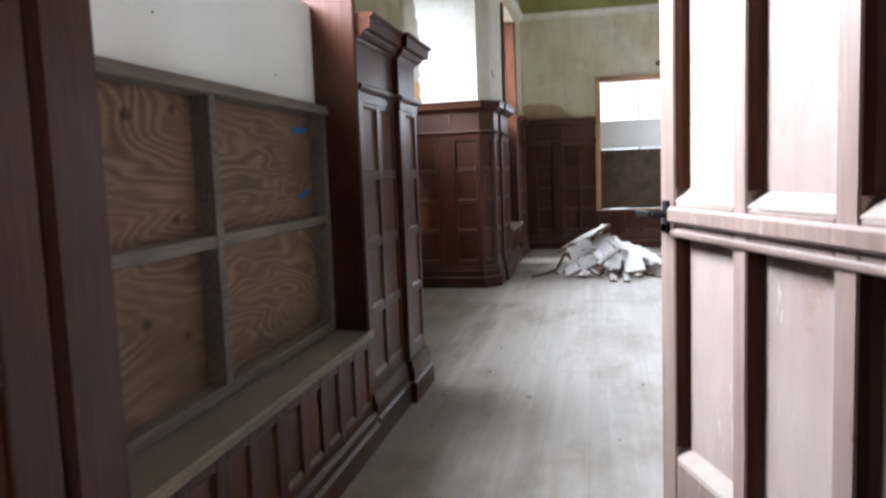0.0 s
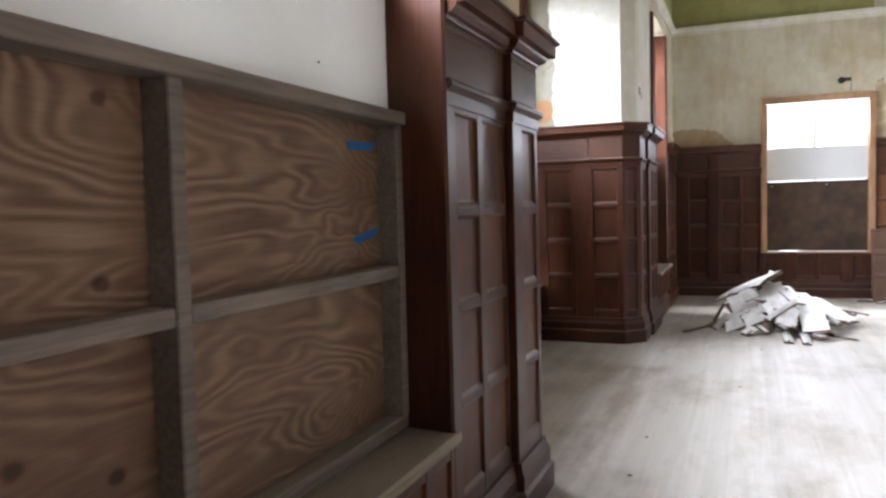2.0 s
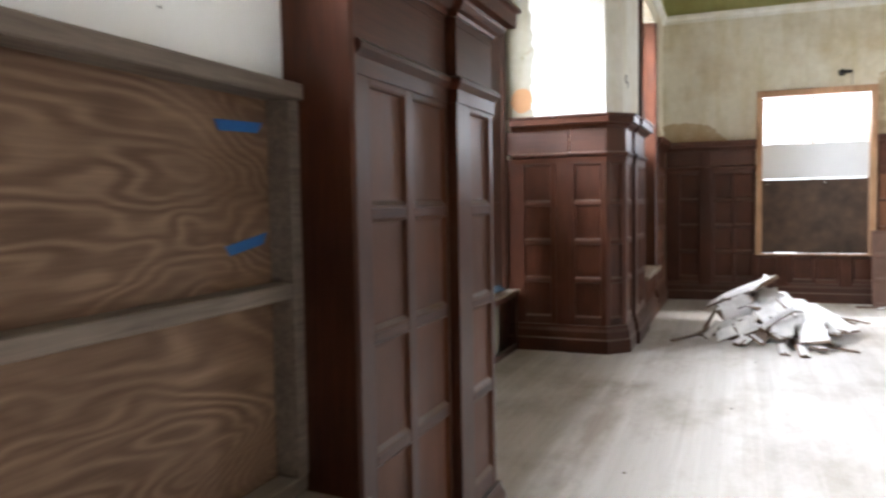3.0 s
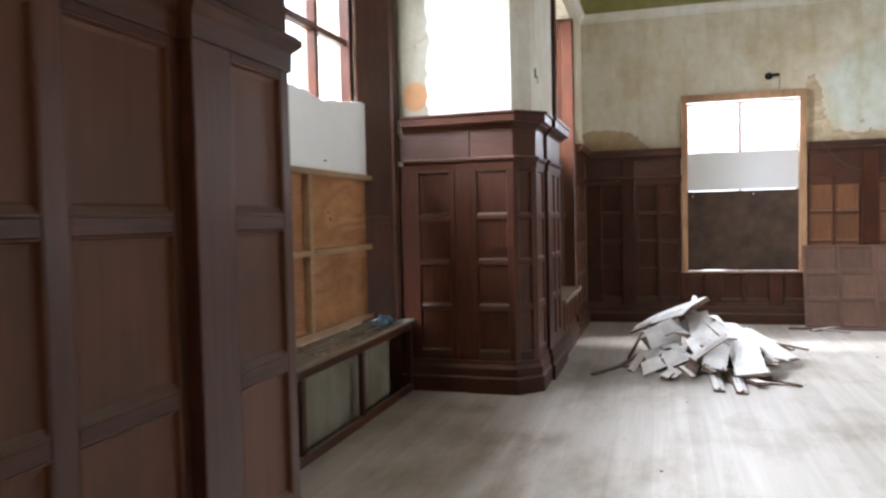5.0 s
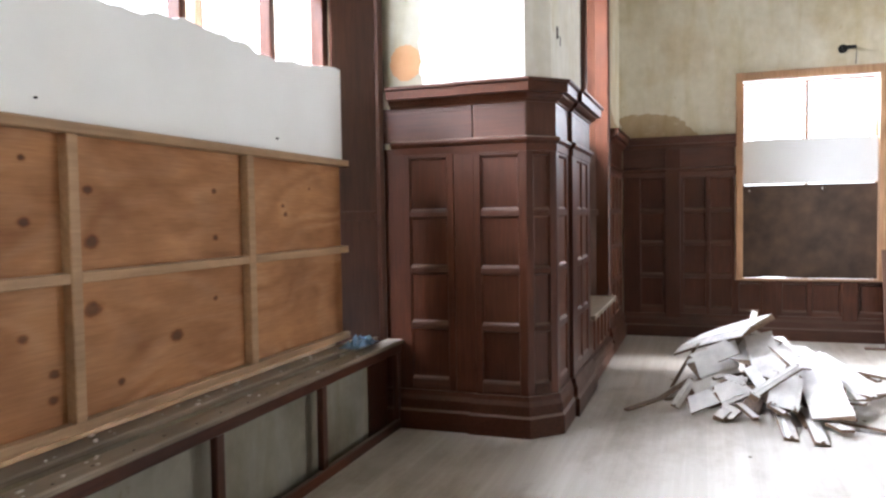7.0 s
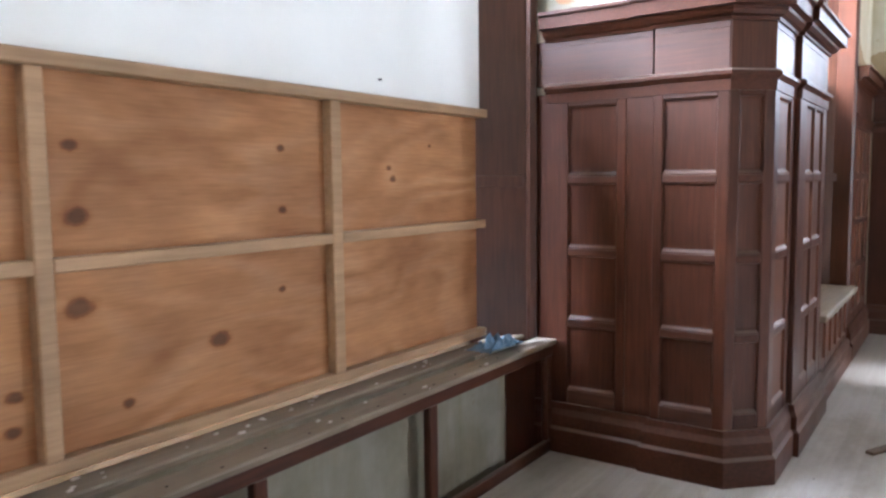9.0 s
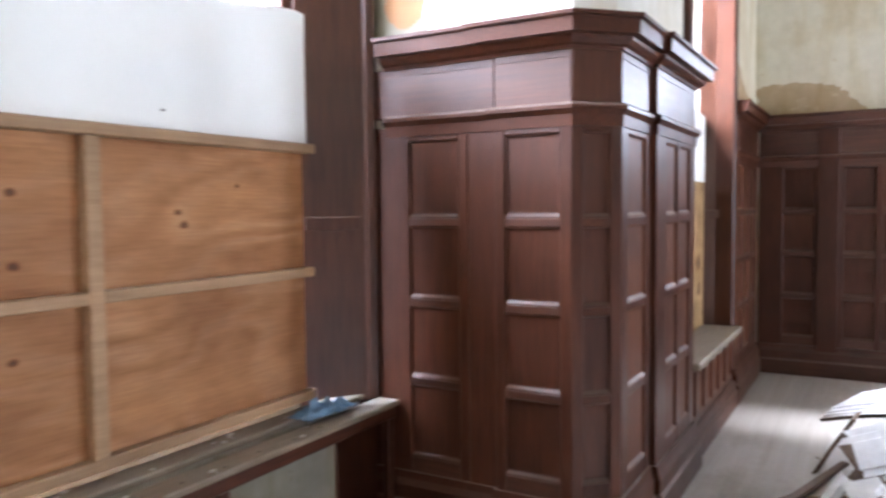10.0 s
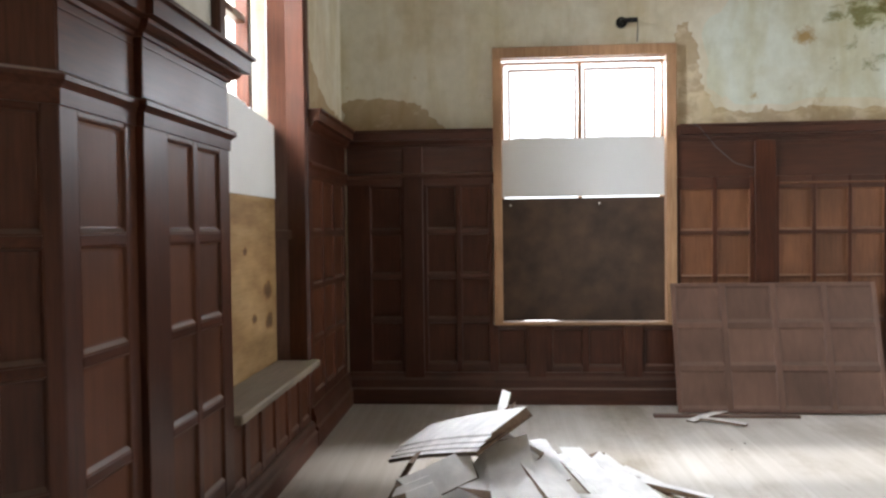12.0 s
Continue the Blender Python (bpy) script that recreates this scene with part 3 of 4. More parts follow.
# ---------------------------------------------------------------- dark panelling of the west side


def pier_south():
    t = thing("wall_panelling", (-0.67, 1.0, 0), "dark stained wooden wall panelling beside the boarded window", "wall panelling")
    m = wall_frame(-0.67, 0, 0, 1)
    panelling(t, m, -2.2, 2.24, 0.25, 1.82, [(-1.9, -1.0), (-0.9, 0.0), (0.1, 0.95), (1.05, 1.55), (1.62, 2.1)], ROWS4)
    part("corner_post", box((-0.95, 2.26, 0), (-0.66, 2.475, 3.6), 0.02), MAHOGANY, t)
    part("frieze_board", box((-0.70, -2.2, 1.82), (-0.672, 2.26, 2.1)), MAHOGANY_H, t)
    part("cornice", sweep([(-0.67, -2.2), (-0.67, 2.26)], CORNICE), MAHOGANY_H, t)
    part("plinth", sweep([(-0.67, -2.2), (-0.67, 2.475)], PLINTH), MAHOGANY_H, t)


def pier_middle():
    t = thing("wall_panelling", (-0.67, 5.2, 0), "dark stained wooden pier panelling with a heavy cornice", "wall panelling")
    m = wall_frame(-0.67, 0, 0, 1)
    panelling(t, m, 4.53, 5.235, 0.25, 1.82, [(4.62, 4.865), (4.925, 5.205)], ROWS4)
    panelling(t, wall_frame(-0.635, 0, 0, 1), 5.235, 5.65, 0.25, 1.82, [(5.38, 5.607)], ROWS4, thick=0.065)
    frieze(t, m, 4.53, 5.235)
    frieze(t, wall_frame(-0.635, 0, 0, 1), 5.235, 5.65, thick=0.065)
    path = [(-0.67, 4.525), (-0.67, 5.235), (-0.635, 5.235), (-0.635, 5.65), (-1.9, 5.65)]
    part("cornice", sweep(path, CORNICE), MAHOGANY_H, t)
    part("architrave", sweep(path, ARCHITRAVE), MAHOGANY_H, t)
    part("plinth", sweep(path, PLINTH), MAHOGANY_H, t)
    part("corner_post", prism([(-0.97, 4.545), (-0.672, 4.506), (-0.66, 4.513), (-0.66, 4.53), (-0.70, 4.60), (-0.97, 4.66)], 0.6, 3.6), MAHOGANY, t)
    part("return_panel", box((-1.9, 5.615, 0.0), (-0.66, 5.645, 2.1)), MAHOGANY, t)


def pier_north():
    t = thing("wall_panelling", (-1.0, 10.2, 0), "reddish dark wooden pier panelling with chamfered corner and cornice", "wall panelling")
    s0, s1 = wall_frame(0, 9.695, 1, 0), wall_frame(0, 9.675, 1, 0)
    X = MAHOGANY_X
    panelling(t, s0, -1.90, -1.30, 0.25, 1.82, [(-1.60, -1.345)], ROWS4, rail=X, panel=MAHOGANY)
    part("pilaster", box((-1.298, -0.03, 0.25), (-1.162, 0.002, 1.82), 0.004, s0), MAHOGANY, t)
    panelling(t, s1, -1.16, -0.822, 0.25, 1.82, [(-1.118, -0.872)], ROWS4, rail=X, panel=MAHOGANY, thick=0.05)
    frieze(t, s0, -1.90, -1.17, (), X)
    frieze(t, s1, -1.16, -0.822, (), X, 0.05)
    c = 1 / math.sqrt(2)
    ch = wall_frame(-0.822, 9.675, c, c)
    panelling(t, ch, 0, 0.219, 0.25, 1.82, [(0.05, 0.17)], ROWS4, panel=MAHOGANY)
    part("frieze_board", box((0.002, -0.03, 1.86), (0.217, 0.0, 2.08), 0.003, ch), MAHOGANY, t)
    e0, e1 = wall_frame(-0.667, 0, 0, 1), wall_frame(-0.64, 0, 0, 1)
    panelling(t, e0, 9.83, 10.28, 0.25, 1.82, [(9.925, 10.205)], ROWS4)
    frieze(t, e0, 9.83, 10.28)
    panelling(t, e1, 10.28, 11.10, 0.25, 1.82, [(10.47, 10.70), (10.745, 10.985)], ROWS4, thick=0.06)
    frieze(t, e1, 10.28, 11.10, (), None, 0.06)
    path = [(-1.72, 9.695), (-1.16, 9.695), (-1.16, 9.675), (-0.822, 9.675), (-0.667, 9.83), (-0.667, 10.28), (-0.64, 10.28), (-0.64, 11.10), (-0.9, 11.10)]
    part("cornice", sweep(path, CORNICE), MAHOGANY_H, t)
    part("cornice_cap", prism([(-1.72, 9.72), (-0.83, 9.70), (-0.69, 9.85), (-0.69, 11.11), (-1.72, 11.11)], 2.17, 2.2), MAHOGANY_H, t)
    part("architrave", sweep(path, ARCHITRAVE), MAHOGANY_H, t)
    part("plinth", sweep([(-1.95, 9.695)] + path[1:], PLINTH), MAHOGANY_H, t)
    part("corner_post", box((-0.95, 11.07, 0.56), (-0.66, 11.16, 3.6), 0.012), MAHOGANY, t)


def north_corner():
    t = thing("wall_panelling", (-0.67, 13.3, 0), "dark wooden wainscot running into the room corner", "wall panelling")
    m = wall_frame(-0.667, 0, 0, 1)
    panelling(t, m, 12.62, 13.83, 0.25, 1.82, [(12.74, 13.03), (13.09, 13.38), (13.44, 13.73)], ROWS4)
    frieze(t, m, 12.62, 13.83)
    path = [(-0.667, 12.62), (-0.667, 13.865)]
    for nm, pr in (("cornice", CORNICE), ("architrave", ARCHITRAVE), ("plinth", PLINTH)):
        part(nm, sweep(path, pr), MAHOGANY_H, t)
    part("corner_post", box((-0.80, 12.56, 0.56), (-0.655, 12.66, 3.6), 0.015), MAHOGANY, t)


def north_wall():
    X = MAHOGANY_X
    t = thing("wall_panelling", (0.0, 13.865, 0), "dark wooden wainscot on the north wall", "wall panelling")
    m = wall_frame(0, 13.865, 1, 0)
    panelling(t, m, -0.66, 0.52, 0.25, 1.80, [(-0.47, -0.22), (-0.01, 0.225), (0.265, 0.49)], ROWS4, rail=X, panel=MAHOGANY)
    frieze(t, m, -0.66, 0.52, (-0.12,), X, z0=1.83)
    part("pilaster", box((-0.20, -0.01, 0.02), (-0.04, 0.022, 2.08), 0.004, m), MAHOGANY, t)
    for nm, pr in (("cornice", CORNICE), ("architrave", ARCHITRAVE), ("plinth", PLINTH)):
        part(nm, sweep([(-0.667, 13.865), (0.53, 13.865)], pr), X, t)
    t = thing("wall_panelling", (1.25, 13.865, 0), "dark wooden wainscot below the north window", "wall panelling")
    panelling(t, m, 0.52, 1.98, 0.25, 0.635, [(0.56, 0.78), (0.99, 1.23), (1.28, 1.54), (1.72, 1.95)], [(0.30, 0.60)], rail=X, panel=MAHOGANY)
    for a in (0.80, 1.56):
        part("pilaster", box((a, -0.01, 0.02), (a + 0.14, 0.02, 0.63), 0.004, m), MAHOGANY, t)
    part("plinth", sweep([(0.53, 13.865), (1.97, 13.865)], PLINTH), X, t)
    t = thing("wall_panelling", (4.0, 13.865, 0), "wooden wainscot with faded amber panels", "wall panelling")
    cols = [(2.0, 2.25), (2.285, 2.535), (2.76, 3.01), (3.04, 3.28), (3.31, 3.55), (3.8, 4.05), (4.08, 4.33), (4.36, 4.61), (4.86, 5.11), (5.14, 5.39), (5.42, 5.67), (5.92, 6.17), (6.2, 6.45)]
    panelling(t, m, 1.98, 6.58, 0.25, 1.80, cols, ROWS4[:2] + [(1.01, 1.345), (1.375, 1.70)], rail=X, panel=AMBER_PANEL, panel_label="faded amber panel")
    frieze(t, m, 1.98, 6.58, (2.65, 3.68, 4.73, 5.79), X, z0=1.80)
    part("panel_head", box((2.76, -0.0, 1.735), (3.56, 0.012, 1.752), 0.004, m), AMBER_PANEL, t)
    for a in (2.57, 3.60, 4.65, 5.71):
        part("pilaster", box((a, -0.01, 0.02), (a + 0.16, 0.022, 2.08), 0.004, m), MAHOGANY, t)
    for nm, pr in (("cornice", CORNICE), ("plinth", PLINTH)):
        part(nm, sweep([(1.98, 13.865), (6.58, 13.865)], pr), X, t)


def low_panelling(y0, y1, z1, count, label):
    t = thing("wall_panelling", (-0.67, (y0 + y1) / 2, 0), label, "wall panelling")
    m = wall_frame(-0.67, 0, 0, 1)
    w = (y1 - y0) / count
    cols = [(y0 + w * i + 0.035, y0 + w * (i + 1) - 0.035) for i in range(count)]
    panelling(t, m, y0, y1, 0.16, z1, cols, [(0.21, z1 - 0.045)])
    part("plinth", sweep([(-0.67, y0), (-0.67, y1)], LOW), MAHOGANY_H, t)


pier_south()
pier_middle()
pier_north()
north_corner()
north_wall()
low_panelling(2.475, 4.53, 0.555, 9, "low dark wooden panelling under the window sill")
low_panelling(11.12, 12.62, 0.535, 6, "low dark wooden panelling under the deep sill")

# ---------------------------------------------------------------- windows


def window(name, m, u0, u1, z0, z1, mullions, transoms, material, label, bar=0.05, deep=0.09, edge=0.07):
    """A timber window: outer frame, mullions, transoms and panes; m has its face at n = 0."""
    t = thing(name, m @ Vector(((u0 + u1) / 2, 0, z0)), label, "window", kind="structure")
    for lo, hi in (((u0, -deep, z0), (u0 + edge, 0, z1)), ((u1 - edge, -deep, z0), (u1, 0, z1)), ((u0 + edge, -deep, z1 - edge), (u1 - edge, 0, z1)), ((u0 + edge, -deep, z0), (u1 - edge, 0, z0 + 0.06))):
        part("window_frame", box(lo, hi, 0.006, m), material, t)
    us = [u0 + edge] + mullions + [u1 - edge]
    zs = [z0 + 0.06] + transoms + [z1 - edge]
    for u in mullions:
        part("mullion", box((u - bar / 2, -deep + 0.01, z0 + 0.06), (u + bar / 2, -0.005, z1 - edge), 0.006, m), material, t)
    for z in transoms:
        for a, b in zip(us, us[1:]):
            part("transom", box((a + bar / 2, -deep + 0.012, z - bar / 2), (b - bar / 2, -0.008, z + bar / 2), 0.006, m), material, t)
    for a, b in zip(us, us[1:]):
        for lo, hi in zip(zs, zs[1:]):
            p = part("pane", box((a, -deep * 0.6, lo), (b, -deep * 0.6 + 0.004, hi), 0, m), GLASS, t)
            p.visible_shadow = False
    return t


window("window_1", wall_frame(-1.06, 0, 0, 1), 2.40, 4.60, 0.6, 3.64, [3.14, 3.88], [2.78], MAHOGANY, "tall dark wooden window, boarded up below")
window("window_2", wall_frame(-2.03, 0, 0, 1), 5.63, 9.44, 0.6, 3.64, [6.45, 7.25, 8.04, 8.80], [2.76], MAHOGANY, "wide dark wooden bay window, boarded up below")
window("window_3", wall_frame(-1.02, 0, 0, 1), 11.14, 12.62, 0.55, 3.64, [11.88], [2.76], MAHOGANY, "tall wooden window, boarded up below")
w4 = window("window_4", wall_frame(0, 13.98, 1, 0), 0.60, 1.90, 0.58, 2.76, [1.235], [], PINE, "square wooden window, boarded up below", 0.03, 0.09, 0.02)
for u0, u1 in ((0.655, 1.205), (1.265, 1.835)):
    for lo, hi in (((u0, 2.0), (u0 + 0.016, 2.70)), ((u1 - 0.016, 2.0), (u1, 2.70)), ((u0 + 0.016, 2.684), (u1 - 0.016, 2.70))):
        part("casement_bar", box((lo[0], -0.03, lo[1]), (hi[0], 0.008, hi[1]), 0.004, wall_frame(0, 13.98, 1, 0)), PINE, w4)


t = thing("storm_frame", (-2.32, 7.7, 0.6), "sunlit pine storm frame outside the bay window", "window frame")
for y in (6.85, 7.62, 8.45, 9.16):
    part("post", box((-2.34, y, 0.6), (-2.28, y + 0.07, 3.6), 0.005), PINE, t)
t = thing("storm_frame", (-1.22, 11.9, 0.55), "sunlit pine storm frame outside the tall window", "window frame")
for y in (11.5, 12.28):
    part("post", box((-1.24, y, 0.555), (-1.19, y + 0.06, 3.6), 0.005), PINE, t)


def board(name, bm, material, label, category="board"):
    return tagged(part(name, bm, material), label, category)


def battens(y0, y1, x, posts, z0, z1, zm, material, label, h=0.04, depth=0.05):
    """Timber frame nailed over a sheet of plywood."""
    t = thing("batten_frame", (x, (y0 + y1) / 2, z0), label, "timber frame")
    part("top_batten", box((x, y0, z1 - h), (x + depth * 1.3, y1, z1), 0.004), material, t)
    part("bottom_batten", box((x, y0, z0), (x + depth, y1, z0 + h), 0.004), material, t)
    cuts = [y0] + [e for p in posts for e in p] + [y1]
    for a, b in zip(cuts[::2], cuts[1::2]):
        if b - a > 0.03:
            part("middle_batten", box((x, a, zm - h / 2), (x + depth, b, zm + h / 2), 0.004), material, t)
    for a, b in posts:
        part("post", box((x, a, z0 + h), (x + depth * 1.05, b, z1 - h), 0.004), material, t)


def ragged_sheet(m, u0, u1, z0, z1, wave, thick, seed):
    """A sheet with a roughly cut upper edge."""
    rng = random.Random(seed)
    bm = bmesh.new()
    n = 60
    top = []
    for i in range(n + 1):
        u = u0 + (u1 - u0) * i / n
        top.append((u, z1 + wave(u) + rng.uniform(-0.006, 0.006)))
    outline = [(u0, z0), (u1, z0)] + top[::-1]
    a = [bm.verts.new(m @ Vector((u, 0, z))) for u, z in outline]
    b = [bm.verts.new(m @ Vector((u, -thick, z))) for u, z in outline]
    bm.faces.new(a)
    bm.faces.new(b[::-1])
    for i in range(len(a)):
        j = (i + 1) % len(a)
        bm.faces.new((a[i], b[i], b[j], a[j]))
    return bm


# window 1
board("plywood_sheet", box((-0.945, 2.475, 0.60), (-0.925, 4.545, 1.756)), PLY_DARK, "weathered brown plywood sheet with bold wavy grain", "plywood")
battens(2.475, 4.545, -0.925, [(2.49, 2.53), (3.335, 3.385), (4.485, 4.535)], 0.605, 1.756, 1.183, GREY_STUD, "grey weathered batten frame nailed over plywood", 0.045, 0.075)
board("foam_board", ragged_sheet(wall_frame(-0.90, 0, 0, 1), 2.475, 4.545, 1.756, 2.265, lambda u: 0.0, 0.03, 1), FOAM, "white foam insulation board above the plywood", "foam board")
board("window_sill", box((-0.95, 2.45, 0.555), (-0.645, 4.55, 0.60), 0.008), DUSTY, "dusty grey wooden window sill", "window sill")
for y0, y1, z, tilt in ((4.268, 4.452, 1.63, 2.0), (4.295, 4.462, 1.318, 9.0)):
    strip = box((-0.0014, -(y1 - y0) / 2, -0.014), (0.0014, (y1 - y0) / 2, 0.014))
    for v in strip.verts:
        v.co.y += 0.012 * math.copysign(1, v.co.z) * (1 if v.co.y > 0 else -0.6)
    strip.transform(Matrix.Translation((-0.9235, (y0 + y1) / 2, z)) @ Matrix.Rotation(radians(tilt), 4, "X"))
    board("masking_tape", strip, BLUE_TAPE, "strip of blue masking tape on plywood", "tape")

# bay window 2
board("plywood_sheet", box((-1.955, 5.66, 0.62), (-1.935, 9.365, 1.735)), PLY_FRESH, "orange plywood sheet with dark knots", "plywood")
battens(5.66, 9.385, -1.935, [(6.08, 6.125), (7.20, 7.25), (8.30, 8.355)], 0.63, 1.735, 1.185, PINE_Y, "light pine batten frame nailed over plywood", 0.04, 0.045)
board("foam_board", ragged_sheet(wall_frame(-1.925, 0, 0, 1), 5.66, 9.385, 1.737, 2.235, lambda u: 0.05 * max(0, min(1, (u - 8.5) / 0.6)) + 0.014 * math.floor(math.sin(4.1 * u) * 1.4) + 0.008 * math.sin(13 * u), 0.035, 2), FOAM, "white foam insulation board with a ragged top", "foam board")


def reveal(name, x0, y0, x1, y1, z0, z1, label):
    """A splayed timber window lining with a rounded bead on its outer edge."""
    d = Vector((x1 - x0, y1 - y0)).normalized()
    w = (Vector((x1, y1)) - Vector((x0, y0))).length
    m = wall_frame(x0, y0, d.x, d.y)
    t = thing(name, (x1, y1, z0), label, "window lining")
    part("lining", box((0, -0.025, z0), (w, 0, z1), 0.003, m), LINING, t)
    part("bead", box((w - 0.012, -0.03, z0), (w + 0.045, 0.02, z1), 0.012, m), LINING, t)
    part("cross_rail", box((0.03, -0.01, 1.36), (w - 0.03, 0.006, 1.42), 0.003, m), LINING, t)


reveal("window_lining", -1.99, 9.395, -1.80, 9.655, 0.57, 3.62, "dark stained splayed wooden window lining")
reveal("window_lining", -0.90, 12.535, -0.70, 12.58, 0.575, 3.62, "dark stained splayed wooden window lining by the deep sill")

# window 3
board("plywood_sheet", box((-0.885, 11.165, 0.582), (-0.865, 12.54, 1.62)), PLY_STAIN, "tan plywood sheet with dark mould stains", "plywood")
board("foam_board", ragged_sheet(wall_frame(-0.86, 0, 0, 1), 11.165, 12.54, 1.622, 2.16, lambda u: 0.09 * (11.7 - u), 0.03, 3), FOAM, "white foam insulation board above tan plywood", "foam board")
board("window_sill", box((-0.95, 11.10, 0.535), (-0.60, 12.60, 0.58), 0.008), DUSTY, "deep dusty wooden window sill", "window sill")

# north window
tn = thing("window_casing", (1.25, 13.86, 0.64), "light pine casing around the north window", "window casing")
mN = wall_frame(0, 13.90, 1, 0)
for lo, hi in (((0.53, -0.05, 0.655), (0.60, 0.06, 2.765)), ((1.89, -0.05, 0.655), (1.97, 0.06, 2.765)), ((0.53, -0.05, 2.765), (1.97, 0.06, 2.85)), ((0.53, -0.07, 0.635), (1.97, 0.065, 0.655))):
    part("casing_board", box(lo, hi, 0.004, mN), PINE, tn)
# the shallow notch in the lower edge stands in for light on the sill
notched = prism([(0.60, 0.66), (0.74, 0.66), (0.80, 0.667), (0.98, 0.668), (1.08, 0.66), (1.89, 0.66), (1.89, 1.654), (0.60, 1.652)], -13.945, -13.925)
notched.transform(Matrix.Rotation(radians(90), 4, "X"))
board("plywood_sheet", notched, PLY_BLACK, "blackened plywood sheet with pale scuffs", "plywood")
board("foam_board", ragged_sheet(wall_frame(0, 13.92, 1, 0), 0.60, 1.89, 1.665, 2.135, lambda u: 0.004 * math.sin(9 * u), 0.03, 4), FOAM, "white foam insulation board in the north window", "foam board")

# ---------------------------------------------------------------- bench in the bay


def bench():
    t = thing("window_bench", (-1.75, 7.7, 0), "stripped dusty wooden window bench, its front open", "bench")
    part("rear_board", box((-1.93, 5.655, 0.575), (-1.815, 9.66, 0.60), 0.006), DUSTY, t)
    part("front_board", box((-1.775, 5.655, 0.555), (-1.655, 9.69, 0.58), 0.006), DUSTY, t)
    part("front_rail", box((-1.70, 5.655, 0.50), (-1.67, 9.68, 0.555), 0.004), MAHOGANY_H, t)
    part("floor_rail", box((-1.70, 5.655, 0.0), (-1.67, 9.68, 0.06), 0.004), MAHOGANY_H, t)
    for y in (6.6, 7.70, 8.60, 9.62):
        part("post", box((-1.71, y, 0.06), (-1.675, y + 0.055, 0.50), 0.004), MAHOGANY, t)
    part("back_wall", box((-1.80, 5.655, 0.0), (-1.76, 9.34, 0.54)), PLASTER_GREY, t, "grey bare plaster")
    part("end_board", box((-1.80, 9.36, 0.0), (-1.765, 9.66, 0.54), 0.003), MAHOGANY, t, "dark stained end board")


bench()

# ---------------------------------------------------------------- door


def door():
    fx, fy, turn = 0.628, 2.475, radians(18)
    d = Vector((math.sin(turn), -math.cos(turn)))
    t = thing("door_1", (fx + 0.92 * d.x, fy + 0.92 * d.y, 0), "open panelled door of pale bare wood", "door", kind="structure")
    m = Matrix(((d.x, d.y, 0, fx), (d.y, -d.x, 0, fy), (0, 0, 1, 0), (0, 0, 0, 1)))
    cols = [(0.07, 0.305), (0.35, 0.58), (0.63, 0.85)]
    edges = [0] + [e for c in cols for e in c] + [0.92]
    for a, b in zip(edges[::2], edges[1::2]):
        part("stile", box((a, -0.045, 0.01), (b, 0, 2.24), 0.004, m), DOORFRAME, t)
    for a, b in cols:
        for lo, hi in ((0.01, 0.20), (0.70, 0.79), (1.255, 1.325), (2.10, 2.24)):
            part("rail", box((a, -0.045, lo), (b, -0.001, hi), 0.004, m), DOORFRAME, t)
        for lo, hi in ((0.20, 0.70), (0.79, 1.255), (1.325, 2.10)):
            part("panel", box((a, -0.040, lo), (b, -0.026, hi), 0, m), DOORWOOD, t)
            bm = bmesh.new()
            ring = [[bm.verts.new(m @ Vector((u, n, z))) for u in (a, b)] for n, z in ((-0.027, lo), (-0.002, lo), (-0.002, lo + 0.004), (-0.027, lo + 0.03))]
            for p, q in zip(ring, ring[1:] + ring[:1]):
                bm.faces.new((p[0], p[1], q[1], q[0]))
            bm.faces.new([r[0] for r in ring])
            bm.faces.new([r[1] for r in ring][::-1])
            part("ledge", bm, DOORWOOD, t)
            # dark strip puts the recess side's shade into colour, with its brown stain
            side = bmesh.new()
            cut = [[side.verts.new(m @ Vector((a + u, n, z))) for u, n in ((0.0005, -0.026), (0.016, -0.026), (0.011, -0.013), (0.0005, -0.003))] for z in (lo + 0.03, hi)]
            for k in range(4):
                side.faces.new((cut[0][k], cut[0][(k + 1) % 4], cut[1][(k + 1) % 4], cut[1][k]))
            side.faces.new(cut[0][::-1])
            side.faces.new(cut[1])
            part("panel_moulding", side, MAHOGANY, t, "brown-stained edge strip, dark for the recess shade")
    part("lock_rail_moulding", box((0.06, 0.0, 1.285), (0.9, 0.014, 1.318), 0.006, m), DOORFRAME, t)
    part("lower_bead", box((0.06, 0.0, 1.258), (0.9, 0.008, 1.272), 0.004, m), DOORFRAME, t)
    handle = part("door_handle", box((0.022, 0.0, 1.262), (0.05, 0.006, 1.33), 0.003, m), IRON, t, "black iron lever handle")
    part("spindle", box((0.03, 0.006, 1.295), (0.044, 0.045, 1.309), 0.004, m), IRON, handle)
    part("lever", box((-0.025, 0.036, 1.296), (0.05, 0.047, 1.310), 0.004, m), IRON, handle)
    part("keyhole_cover", box((0.03, 0.005, 1.266), (0.042, 0.016, 1.282), 0.003, m), IRON, handle)


door()

structure("wall_doorway", box((0.99, 1.46, 0), (6.6, 1.62, H)), PLASTER, "plain cream plaster wall beside the doorway")
tagged(part("door_jamb", box((0.93, 1.45, 0), (0.99, 1.63, 2.35), 0.006), MAHOGANY), "dark wooden door jamb beside the open door", "door jamb", kind="structure")

